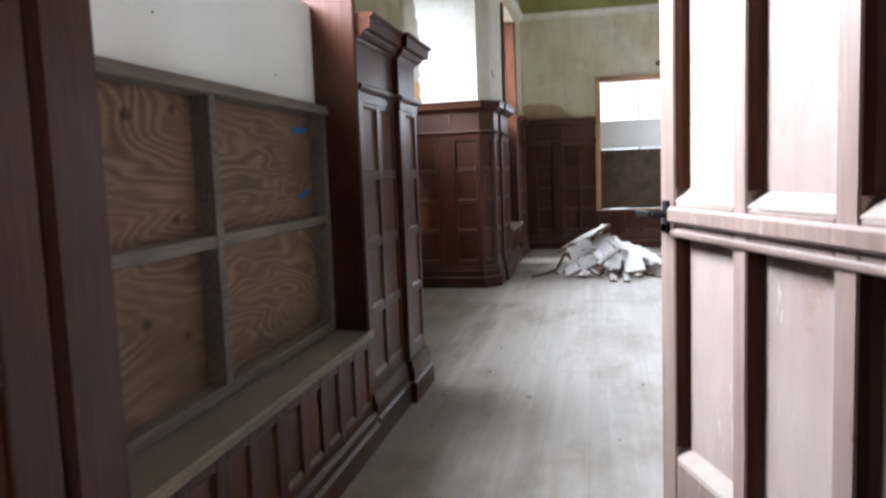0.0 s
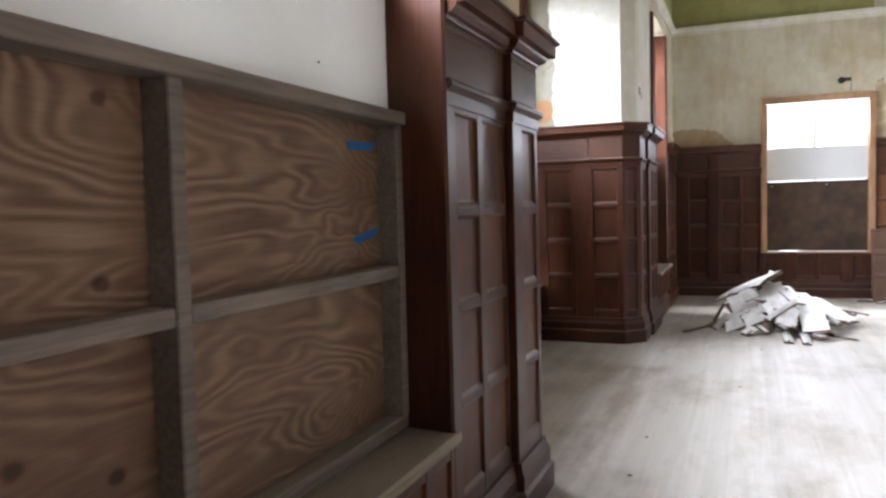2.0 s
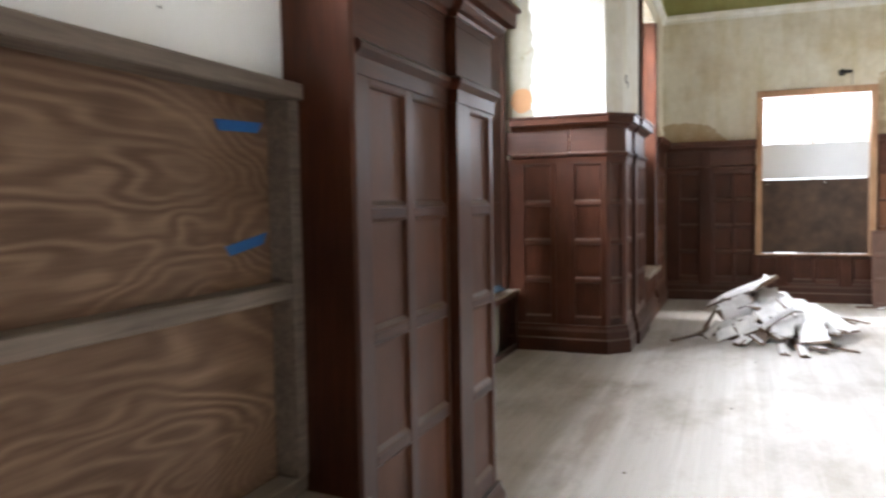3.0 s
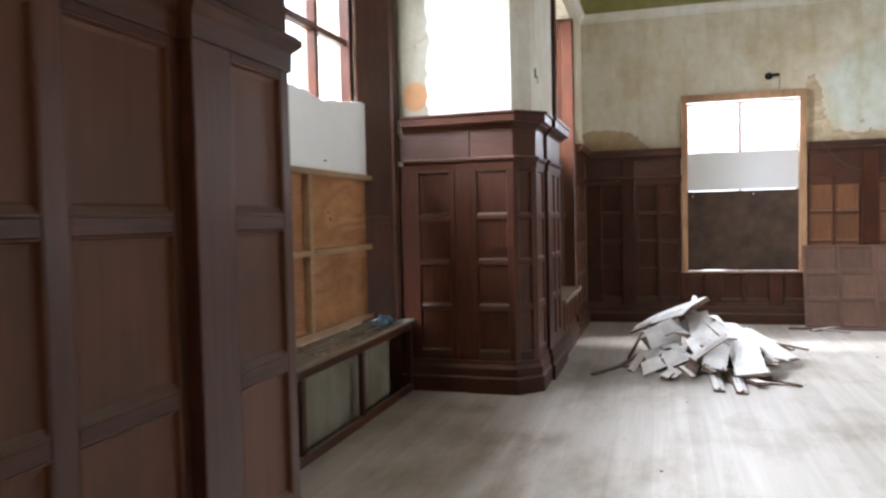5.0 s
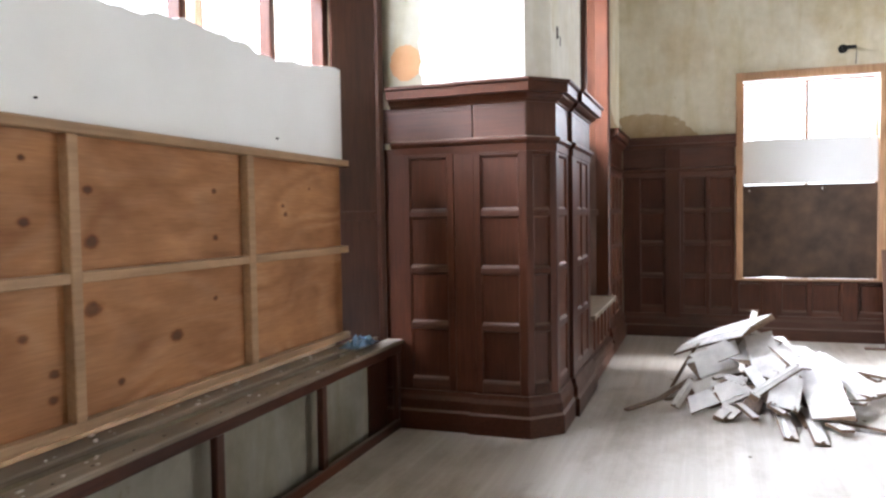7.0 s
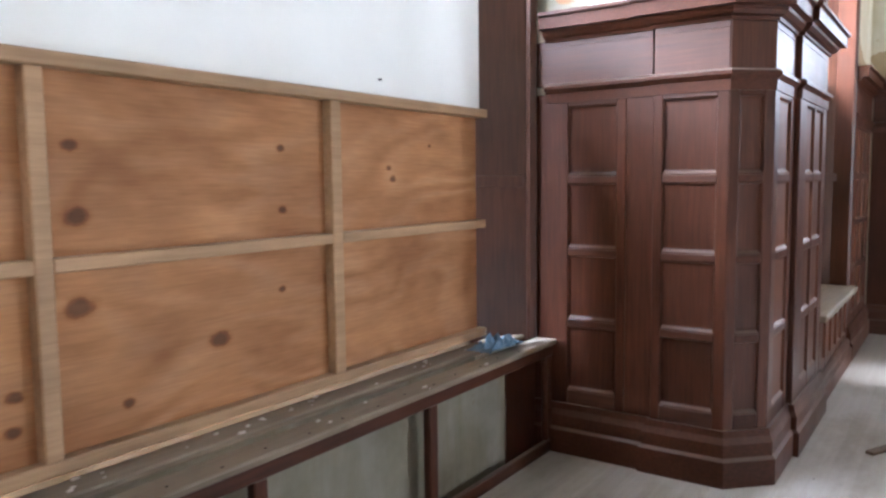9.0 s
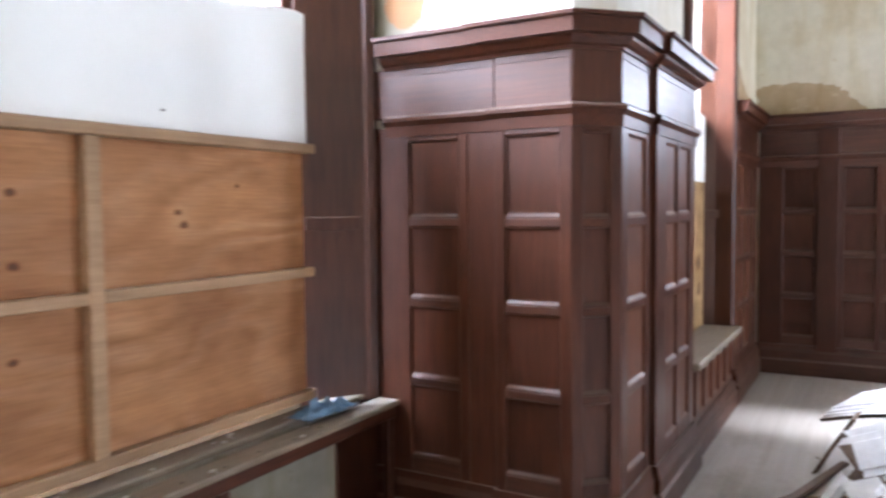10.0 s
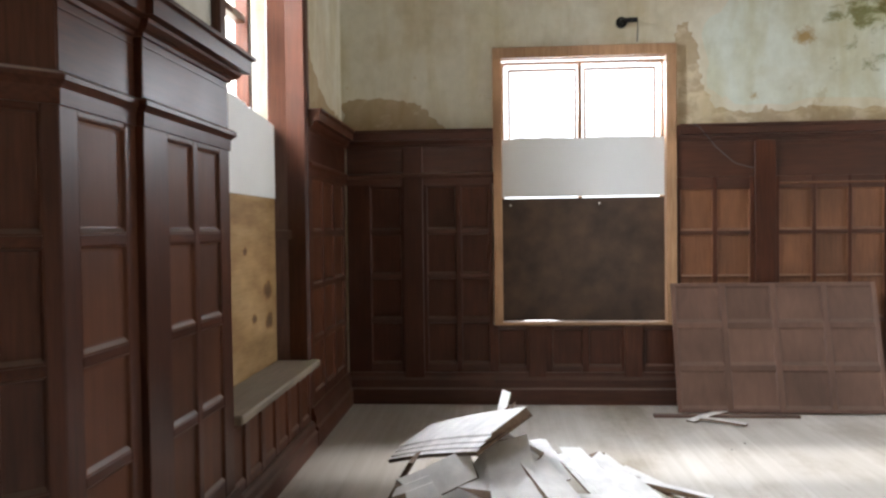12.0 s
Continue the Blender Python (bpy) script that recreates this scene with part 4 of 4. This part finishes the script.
# ---------------------------------------------------------------- leaning panel


def leaning():
    t = thing("panelled_sheet", (2.65, 13.55, 0), "detached dull brown panelled sheet leaning on the wall", "wood panel")
    m = Matrix.Translation((1.90, 13.52, 0.015)) @ Matrix.Rotation(radians(-14), 4, "X") @ Matrix(((1, 0, 0, 0), (0, -1, 0, 0), (0, 0, 1, 0), (0, 0, 0, 1)))
    cols = [(0.03 + 0.378 * i, 0.03 + 0.378 * i + 0.335) for i in range(4)]
    rows = [(0.03, 0.31), (0.355, 0.635), (0.68, 0.955)]
    panelling(t, m, 0.0, 1.53, 0.0, 0.985, cols, rows, stile=DULL_PANEL, rail=DULL_PANEL, panel=DULL_PANEL, d=0.006)


leaning()

# ---------------------------------------------------------------- heap of broken boards
FLAT = [(-0.5, 0), (0.5, 0), (0.5, 1), (-0.5, 1)]
STEPPED = [(-0.5, 0), (0.5, 0), (0.5, 0.75), (0.36, 0.75), (0.34, 1.0), (-0.2, 1.0), (-0.22, 0.82), (-0.34, 0.82), (-0.36, 0.6), (-0.5, 0.6)]
SLAB = [(-0.5, 0), (0.5, 0), (0.5, 0.42), (0.42, 0.42), (0.41, 0.6), (0.32, 0.6), (0.31, 0.78), (0.2, 0.78), (0.19, 1.0), (-0.5, 1.0)]
MOULDED = [(-0.5, 0), (0.5, 0), (0.5, 0.45), (0.4, 0.6), (0.2, 0.65), (0.1, 1.0), (-0.1, 1.0), (-0.16, 0.7), (-0.3, 0.62), (-0.42, 0.8), (-0.5, 0.8)]


def broken_board(p0, p1, width, thick, lean, profile, seed, label, tear=0.035):
    """A board from p0 to p1, turned about its length by lean degrees, with splintered ends; one face painted."""
    rng = random.Random(seed)
    a, b = Vector(p0), Vector(p1)
    along = (b - a).normalized()
    side = along.cross(Vector((0, 0, 1))).normalized()
    side.rotate(Matrix.Rotation(radians(lean), 3, along))
    up = side.cross(along).normalized()
    bm = bmesh.new()
    rings = []
    length = (b - a).length
    for k in range(5):
        f = k / 4
        row = []
        for u, v in profile:
            jag = rng.uniform(-tear, tear) * min(1, width * 5) if k in (0, 4) else 0.0
            bow = 0.012 * length * math.sin(f * 3.14)
            row.append(bm.verts.new(a + along * (f * length + jag) + side * (u * width) + up * (v * thick + bow)))
        rings.append(row)
    k = len(profile)
    for r, q in zip(rings, rings[1:]):
        for i in range(k):
            j = (i + 1) % k
            f = bm.faces.new((r[i], r[j], q[j], q[i]))
            f.material_index = 1 if i < 2 or i == k - 1 else 0
    e0, e1 = bm.faces.new(rings[0]), bm.faces.new(rings[-1][::-1])
    e0.material_index = e1.material_index = 1
    ob = part("broken_board", bm, PAINTED)
    ob.data.materials.append(BARE)
    return tagged(ob, label, "board", "heap of broken boards")


WHITE_BOARD = "broken white-painted board in a debris heap"
MOULD_BOARD = "broken white-painted moulding strip in a debris heap"
# slab on top
broken_board((0.08, 11.86, 0.225), (0.58, 11.0, 0.53), 0.32, 0.045, 24, SLAB, 1, "white-painted panel board on top of the heap", 0.008)
broken_board((-0.02, 11.36, 0.0), (0.16, 11.30, 0.33), 0.16, 0.02, 10, FLAT, 2, "dark upright broken board propping the heap")
broken_board((0.52, 11.55, 0.28), (0.60, 11.72, 0.56), 0.05, 0.018, 0, FLAT, 3, WHITE_BOARD)
broken_board((0.40, 11.60, 0.34), (0.62, 11.52, 0.52), 0.13, 0.02, 0, FLAT, 4, WHITE_BOARD)
# boards leaning and lying over one another
broken_board((0.13, 11.03, 0.20), (0.42, 11.10, 0.29), 0.26, 0.02, 46, STEPPED, 5, WHITE_BOARD)
broken_board((0.27, 11.02, 0.32), (0.43, 11.06, 0.385), 0.14, 0.02, 50, FLAT, 6, WHITE_BOARD)
broken_board((0.50, 10.98, 0.30), (0.66, 11.20, 0.45), 0.24, 0.02, 12, FLAT, 7, WHITE_BOARD, 0.07)
broken_board((0.01, 10.58, 0.02), (0.12, 10.80, 0.16), 0.06, 0.03, 25, MOULDED, 8, MOULD_BOARD)
broken_board((0.11, 10.52, 0.05), (0.28, 10.56, 0.12), 0.12, 0.02, 48, FLAT, 9, WHITE_BOARD)
broken_board((0.13, 10.66, 0.13), (0.28, 10.72, 0.17), 0.1, 0.02, 60, FLAT, 10, WHITE_BOARD)
broken_board((0.29, 10.50, 0.13), (0.48, 10.56, 0.21), 0.15, 0.02, 52, STEPPED, 11, WHITE_BOARD)
broken_board((0.35, 10.60, 0.24), (0.47, 10.56, 0.21), 0.06, 0.03, 20, MOULDED, 12, MOULD_BOARD)
broken_board((0.29, 10.34, 0.01), (0.35, 10.42, 0.05), 0.07, 0.03, 10, FLAT, 13, WHITE_BOARD)
broken_board((0.36, 10.34, 0.01), (0.41, 10.42, 0.04), 0.06, 0.03, -20, MOULDED, 14, MOULD_BOARD)
broken_board((0.32, 10.46, 0.08), (0.42, 10.42, 0.04), 0.05, 0.02, 30, FLAT, 15, WHITE_BOARD)
broken_board((0.52, 10.34, 0.03), (0.42, 10.50, 0.08), 0.045, 0.025, 0, FLAT, 16, "splintered brown stick in the debris heap")
broken_board((0.64, 10.72, 0.22), (0.58, 11.15, 0.46), 0.2, 0.02, -8, FLAT, 17, WHITE_BOARD)
broken_board((0.83, 10.78, 0.29), (0.62, 11.22, 0.43), 0.16, 0.02, 10, FLAT, 18, WHITE_BOARD)
broken_board((0.79, 10.98, 0.32), (0.70, 11.30, 0.41), 0.14, 0.02, -12, STEPPED, 19, WHITE_BOARD)
broken_board((0.61, 10.62, 0.23), (0.72, 10.90, 0.34), 0.12, 0.02, 14, FLAT, 20, WHITE_BOARD)
broken_board((0.52, 10.46, 0.16), (0.80, 10.58, 0.34), 0.06, 0.035, 24, MOULDED, 21, MOULD_BOARD)
broken_board((0.68, 10.36, 0.12), (0.74, 10.66, 0.26), 0.19, 0.02, 12, STEPPED, 22, WHITE_BOARD)
broken_board((0.60, 10.50, 0.17), (0.50, 10.74, 0.29), 0.08, 0.02, -25, FLAT, 23, WHITE_BOARD)
broken_board((0.54, 10.66, 0.24), (0.63, 10.70, 0.28), 0.1, 0.02, 40, FLAT, 24, WHITE_BOARD)
broken_board((0.54, 10.44, 0.13), (0.50, 10.46, 0.15), 0.06, 0.04, 0, FLAT, 25, WHITE_BOARD)
broken_board((0.70, 10.02, 0.00), (0.68, 10.62, 0.04), 0.085, 0.035, 0, MOULDED, 26, MOULD_BOARD)
broken_board((0.86, 9.96, 0.00), (0.85, 10.66, 0.02), 0.085, 0.035, 4, MOULDED, 27, MOULD_BOARD)
broken_board((0.69, 10.30, 0.08), (0.62, 10.45, 0.09), 0.07, 0.03, 10, MOULDED, 28, MOULD_BOARD)
broken_board((0.97, 10.32, 0.07), (0.94, 11.02, 0.25), 0.25, 0.02, -4, FLAT, 29, "broad white-painted board sloping off the heap")
broken_board((1.02, 10.16, 0.04), (0.96, 10.34, 0.03), 0.08, 0.02, 0, FLAT, 30, WHITE_BOARD)
broken_board((1.20, 10.82, 0.09), (0.88, 11.50, 0.31), 0.15, 0.022, -4, STEPPED, 31, WHITE_BOARD)
broken_board((1.37, 11.10, 0.06), (1.02, 11.60, 0.25), 0.15, 0.022, -6, STEPPED, 32, WHITE_BOARD)
broken_board((1.44, 11.45, 0.09), (1.19, 11.72, 0.15), 0.06, 0.022, 0, FLAT, 33, "thin white-painted strip sliding off the heap")
broken_board((1.57, 11.42, 0.10), (1.24, 11.55, 0.14), 0.05, 0.022, 0, FLAT, 34, "thin white-painted strip sliding off the heap")
broken_board((1.23, 10.72, 0.08), (1.08, 10.78, 0.07), 0.12, 0.02, 6, FLAT, 35, WHITE_BOARD)
broken_board((1.28, 10.82, 0.10), (1.16, 10.92, 0.10), 0.06, 0.035, 0, MOULDED, 36, MOULD_BOARD)
broken_board((1.10, 10.80, 0.14), (1.00, 10.84, 0.16), 0.08, 0.04, 20, FLAT, 37, "torn brown block among white boards")
# core that carries the rest
for k, (p, q, w) in enumerate((((0.20, 10.75, 0.0), (0.70, 10.95, 0.14), 0.14), ((0.95, 11.35, 0.0), (0.35, 11.15, 0.30), 0.14), ((0.50, 10.62, 0.0), (0.70, 11.10, 0.26), 0.13),
                                ((0.80, 11.75, 0.0), (0.52, 11.25, 0.36), 0.14), ((1.15, 11.35, 0.0), (0.70, 11.1, 0.28), 0.14), ((0.12, 11.05, 0.0), (0.40, 11.25, 0.34), 0.12),
                                ((0.95, 10.65, 0.0), (0.76, 11.05, 0.22), 0.12), ((0.60, 11.65, 0.0), (0.45, 11.25, 0.40), 0.12))):
    ob = broken_board(p, q, w, 0.025, 8 - 5 * k, FLAT, 50 + k, "torn brown board deep in the debris heap")
    ob.data.materials[0] = BARE
# small pieces scattered over the heap
rng = random.Random(77)
for k in range(18):
    a = rng.uniform(0, 6.283)
    r = rng.uniform(0.1, 0.72)
    x, y = 0.66 + r * math.cos(a) * 0.85, 10.98 + r * math.sin(a) * 1.0
    z = max(0.0, 0.16 * (1 - r / 0.75)) + rng.uniform(-0.02, 0.02)
    z = max(0.0, z)
    l, w = rng.uniform(0.12, 0.42), rng.uniform(0.035, 0.13)
    h = a + rng.uniform(-0.9, 0.9)
    drop = min(z, l * rng.uniform(0.2, 0.7))
    p = (x + math.cos(h) * l, y + math.sin(h) * l, z - drop)
    ob = broken_board(p, (x, y, z + 0.02), w, rng.uniform(0.012, 0.03), rng.uniform(-45, 45), rng.choice((FLAT, FLAT, STEPPED, MOULDED)), 100 + k,
                      "small splintered white-painted piece in the heap" if k % 2 else "small torn brown piece in the heap")
    if k % 2 == 0:
        ob.data.materials[0] = BARE


def lump(at, size, seed, label):
    """A broken chunk of plaster with a knobbly surface."""
    bm = bmesh.new()
    bmesh.ops.create_icosphere(bm, subdivisions=4, radius=1.0)
    for v in bm.verts:
        k = v.co.copy()
        r = 0.78 + 0.30 * noise.noise(k * 1.3 + Vector((seed, 0, 0))) + 0.20 * noise.noise(k * 3.1 + Vector((0, seed, 0))) + 0.06 * noise.noise(k * 8.0)
        v.co = Vector((k.x * size[0], k.y * size[1], k.z * size[2])) * r
        v.co.z -= 0.45 * v.co.x
    bm.transform(Matrix.Translation(at))
    return tagged(part("plaster_chunk", bm, PAINTED), label, "plaster chunk")



lump((0.30, 10.62, 0.165), (0.06, 0.06, 0.05), 5, "small white chunk of plaster in the debris heap")
# sticks on the floor


def stick(pts, w, h, label):
    t = bmesh.new()
    for a, b in zip(pts, pts[1:]):
        a, b = Vector(a), Vector(b)
        m = Matrix.Translation((a + b) / 2) @ (b - a).to_track_quat("X", "Z").to_matrix().to_4x4()
        l = (b - a).length / 2 + w / 3
        box((-l, -w / 2, 0), (l, w / 2, h), 0.003, m, t)
    return tagged(part("wooden_stick", t, BARE), label, "stick")


stick([(-0.30, 10.48, 0.0), (-0.10, 10.86, 0.002), (0.10, 11.35, 0.05)], 0.045, 0.018, "long bare wooden stick leaning into the heap")
stick([(-0.06, 10.86, 0.0), (0.10, 10.93, 0.0), (0.24, 11.1, 0.004)], 0.04, 0.015, "bent splintered stick beside the heap")
broken_board((1.93, 13.30, 0.0), (2.34, 13.62, 0.012), 0.07, 0.015, 0, FLAT, 40, "short white board lying on the floor")
broken_board((2.02, 13.34, 0.014), (2.28, 13.16, 0.014), 0.06, 0.012, 0, FLAT, 41, "short white board lying on the floor")
board("floor_batten", box((1.70, 13.42, 0.0), (2.75, 13.47, 0.022), 0.003), DULL_PANEL, "brown wooden strip on the floor by the leaning sheet", "batten")

# ---------------------------------------------------------------- wall wear and small fittings


def blob(m, outline, seed, rough=0.02, lift=0.003):
    """A thin irregular patch of other plaster, its outline roughened; m is a wall frame."""
    rng = random.Random(seed)
    pts = []
    for (a0, b0), (a1, b1) in zip(outline, outline[1:] + outline[:1]):
        for k in range(5):
            f = k / 5
            j = 0 if k == 0 else rough
            pts.append((a0 + (a1 - a0) * f + rng.uniform(-j, j), b0 + (b1 - b0) * f + rng.uniform(-j, j)))
    bm = bmesh.new()
    top = [bm.verts.new(m @ Vector((u, lift, z))) for u, z in pts]
    low = [bm.verts.new(m @ Vector((u, -0.002, z))) for u, z in pts]
    bm.faces.new(top)
    for i in range(len(pts)):
        j = (i + 1) % len(pts)
        bm.faces.new((top[i], top[j], low[j], low[i]))
    return bm


def wall_of(name):
    return bpy.data.objects[name]


NW = wall_frame(0, 13.90, 1, 0)
SW = wall_frame(0, 9.72, 1, 0)
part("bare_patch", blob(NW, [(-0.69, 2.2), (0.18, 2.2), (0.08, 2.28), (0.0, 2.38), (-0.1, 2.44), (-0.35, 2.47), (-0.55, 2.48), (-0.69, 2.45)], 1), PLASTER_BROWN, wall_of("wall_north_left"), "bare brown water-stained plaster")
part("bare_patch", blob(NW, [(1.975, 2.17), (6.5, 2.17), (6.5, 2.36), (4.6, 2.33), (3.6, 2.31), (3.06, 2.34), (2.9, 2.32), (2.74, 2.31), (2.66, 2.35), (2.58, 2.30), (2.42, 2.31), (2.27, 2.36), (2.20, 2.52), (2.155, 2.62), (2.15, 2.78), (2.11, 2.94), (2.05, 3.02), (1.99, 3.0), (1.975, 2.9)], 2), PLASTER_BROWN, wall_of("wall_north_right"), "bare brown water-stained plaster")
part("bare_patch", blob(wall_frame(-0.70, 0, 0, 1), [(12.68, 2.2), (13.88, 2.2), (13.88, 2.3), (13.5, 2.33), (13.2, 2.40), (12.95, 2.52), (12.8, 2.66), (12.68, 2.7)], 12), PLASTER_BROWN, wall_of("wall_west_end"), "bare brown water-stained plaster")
part("plaster_patch", blob(NW, [(2.22, 2.5), (2.5, 2.36), (3.3, 2.4), (4.2, 2.36), (4.6, 2.9), (4.3, 3.5), (3.6, 3.2), (3.1, 3.55), (2.5, 3.3), (2.2, 3.0)], 3, 0.03, 0.0015), PLASTER_PATCH, wall_of("wall_north_right"), "pale green repaired plaster")
ring = [(-1.62 + 0.11 * math.cos(a / 10 * 6.283), 2.375 + 0.12 * math.sin(a / 10 * 6.283)) for a in range(10)]
# this grey patch paints the shade beside the bay window's reveal
part("mould_patch", blob(SW, [(-1.99, 2.2), (-1.5, 2.2), (-1.53, 2.5), (-1.48, 2.8), (-1.52, 3.1), (-1.56, 3.4), (-1.5, 3.56), (-1.99, 3.56)], 7, 0.02, 0.0012), PLASTER_SHADE, wall_of("wall_west_pier_north"), "dirty grey plaster with the window reveal's shade painted in")
part("peeled_spot", blob(SW, ring, 6, 0.008), PEACH, wall_of("wall_west_pier_north"), "round peach-coloured peeled spot")


def tube(points, r, sides=8):
    bm = bmesh.new()
    pts = [Vector(p) for p in points]
    rings = []
    for i, p in enumerate(pts):
        d = (pts[min(i + 1, len(pts) - 1)] - pts[max(i - 1, 0)]).normalized()
        q = d.to_track_quat("Z", "Y")
        rings.append([bm.verts.new(p + q @ Vector((r * math.cos(6.2832 * k / sides), r * math.sin(6.2832 * k / sides), 0))) for k in range(sides)])
    for a, b in zip(rings, rings[1:]):
        for k in range(sides):
            j = (k + 1) % sides
            bm.faces.new((a[k], a[j], b[j], b[k]))
    bm.faces.new(rings[0][::-1])
    bm.faces.new(rings[-1])
    return bm


def sconce(at, nx, ny, arm, drop, label):
    """The remains of a wall light: rose, short arm, socket and a hanging wire."""
    n = Vector((nx, ny, 0))
    s = Vector((-ny, nx, 0))
    p = Vector(at)
    t = thing("wall_light_remains", p, label, "wall light")
    part("rose", tube([p, p + n * 0.015, p + n * 0.02], 0.045, 14), IRON, t)
    part("arm", tube([p + n * 0.02, p + n * 0.07, p + n * 0.085 + s * arm * 0.5, p + n * 0.085 + s * arm], 0.02), IRON, t)
    e = p + n * 0.085 + s * arm
    if drop:
        part("wire", tube([e, e + Vector((0.003, 0, -drop * 0.4)), e + Vector((-0.004, 0, -drop))], 0.005, 5), WIRE, t)


sconce((1.555, 13.90, 3.03), 0, -1, 0.11, 0.17, "dark remains of a wall light above the window")
sconce((-1.72, 9.72, 3.62), 0, -1, 0.12, 0, "dark remains of a wall light on the pier")
t = thing("gas_bracket", (-0.70, 10.06, 2.56), "small dark metal bracket on the plaster pier", "bracket")
part("plate", box((-0.702, 10.06, 2.52), (-0.692, 10.085, 2.60), 0.003), IRON, t)
part("wire", tube([(-0.692, 10.075, 2.54), (-0.68, 10.09, 2.53), (-0.685, 10.105, 2.48)], 0.003, 6), WIRE, t)
t = thing("hanging_wire", (2.08, 13.79, 2.2), "thin loose wire hanging over the wainscot", "wire")
part("wire_run", tube([(2.08, 13.77, 2.21), (2.13, 13.76, 2.17), (2.25, 13.76, 2.02), (2.4, 13.80, 1.90), (2.56, 13.84, 1.86)], 0.004, 5), WIRE, t)


def film():
    """A crumpled scrap of thin plastic on the bench."""
    rng = random.Random(9)
    bm = bmesh.new()
    n = 14
    g = [[bm.verts.new((-1.86 + 0.13 * i / n + rng.uniform(-0.008, 0.008), 9.16 + 0.30 * j / n + rng.uniform(-0.01, 0.01), 0.603 + 0.055 * abs(noise.noise(Vector((i * 0.45, j * 0.38, 2.0)))) * min(i, n - i, j, n - j, 4) / 2)) for j in range(n + 1)] for i in range(n + 1)]
    for i in range(n):
        for j in range(n):
            bm.faces.new((g[i][j], g[i + 1][j], g[i + 1][j + 1], g[i][j + 1]))
    ob = part("plastic_film", bm, BLUE_FILM)
    sol = ob.modifiers.new("thickness", "SOLIDIFY")
    sol.thickness = 0.003
    tagged(ob, "crumpled scrap of blue plastic film on the bench", "plastic film")


film()


def lathe(profile, at, sides=24):
    bm = bmesh.new()
    x, y, z0 = at
    rings = [[bm.verts.new((x + r * math.cos(6.2832 * k / sides), y + r * math.sin(6.2832 * k / sides), z0 + z)) for k in range(sides)] for r, z in profile]
    for a, b in zip(rings, rings[1:]):
        for k in range(sides):
            j = (k + 1) % sides
            bm.faces.new((a[k], a[j], b[j], b[k]))
    bm.faces.new(rings[0][::-1])
    bm.faces.new(rings[-1])
    return bm


t = thing("plastic_tub", (2.02, 9.15, 0), "white plastic tub with a teal label and black lid", "tub")
tub = part("body", lathe([(0.13, 0.12), (0.14, 0.13), (0.15, 0.36), (0.155, 0.37), (0.155, 0.39)], (2.02, 9.15, 0)), TUB_WHITE, t)
part("label_band", lathe([(0.1455, 0.2), (0.1505, 0.31)], (2.02, 9.15, 0)), TUB_TEAL, tub, "teal paper label")
part("lid", lathe([(0.158, 0.39), (0.16, 0.41), (0.13, 0.43), (0.05, 0.44)], (2.02, 9.15, 0)), BLACK_PLASTIC, t)
part("stand", box((1.90, 9.03, 0.0), (2.14, 9.27, 0.12), 0.015), BLACK_PLASTIC, t)
t = thing("rag", (1.95, 8.85, 0), "crumpled reddish rag on the floor", "rag")
rg = lathe([(0.10, 0.0), (0.12, 0.02), (0.09, 0.07), (0.04, 0.09)], (1.95, 8.85, 0), 12)
for v in rg.verts:
    v.co += noise.noise_vector(v.co * 9) * 0.03
    v.co.z = max(0.0, v.co.z)
part("cloth", rg, RED_RAG, t)

crumbs = bmesh.new()
rng = random.Random(5)
for k in range(50):
    x, y = rng.uniform(-0.5, 2.2), rng.uniform(3.2, 13.2)
    r = rng.uniform(0.003, 0.011)
    box((x, y, 0.0), (x + r * rng.uniform(0.8, 2.5), y + r, r * 0.6), 0, None, crumbs)
tagged(part("plaster_crumbs", crumbs, PLASTER_GREY), "small scattered crumbs of plaster on the floor", "rubble", kind="stuff")

for k, (lo, hi) in enumerate((((-1.93, 8.62, 1.80), (-1.909, 8.628, 1.808)), ((-1.93, 7.1, 1.80), (-1.909, 7.108, 1.808)), ((-0.90, 3.1, 1.95), (-0.894, 3.107, 1.957)), ((-0.90, 4.05, 1.86), (-0.894, 4.057, 1.867)),
                               ((0.66, 13.919, 1.59), (0.674, 13.925, 1.604)), ((1.37, 13.919, 1.60), (1.384, 13.925, 1.614)))):
    board("screw", box(lo, hi, 0.003), IRON if k < 4 else FOAM, "small screw head in a boarded window", "screw")

bits = bmesh.new()
rng = random.Random(21)
for k in range(46):
    y = rng.uniform(6.6, 9.5)
    x, z = (rng.uniform(-1.92, -1.83), 0.60) if k % 3 else (rng.uniform(-1.765, -1.665), 0.58)
    r = rng.uniform(0.003, 0.009)
    box((x, y, z), (x + r, y + r * rng.uniform(1, 3), z + r * 0.6), 0, Matrix.Identity(4), bits)
tagged(part("plaster_crumbs", bits, PAINTED), "white flakes of plaster scattered on the bench boards", "rubble", kind="stuff")
nail = box((-0.004, -0.004, 0.0), (0.004, 0.004, 0.0025), 0.001)
first = tagged(part("nail", nail, IRON), "rusty nail head in the bench board", "nail", "nails of the bench")
first.location = (-1.70, 6.72, 0.58)
for k in range(1, 16):
    other = copy_thing(first, Matrix.Translation((-1.70 + 0.014 * (k % 2), 6.72 + 0.175 * k, 0.58)))
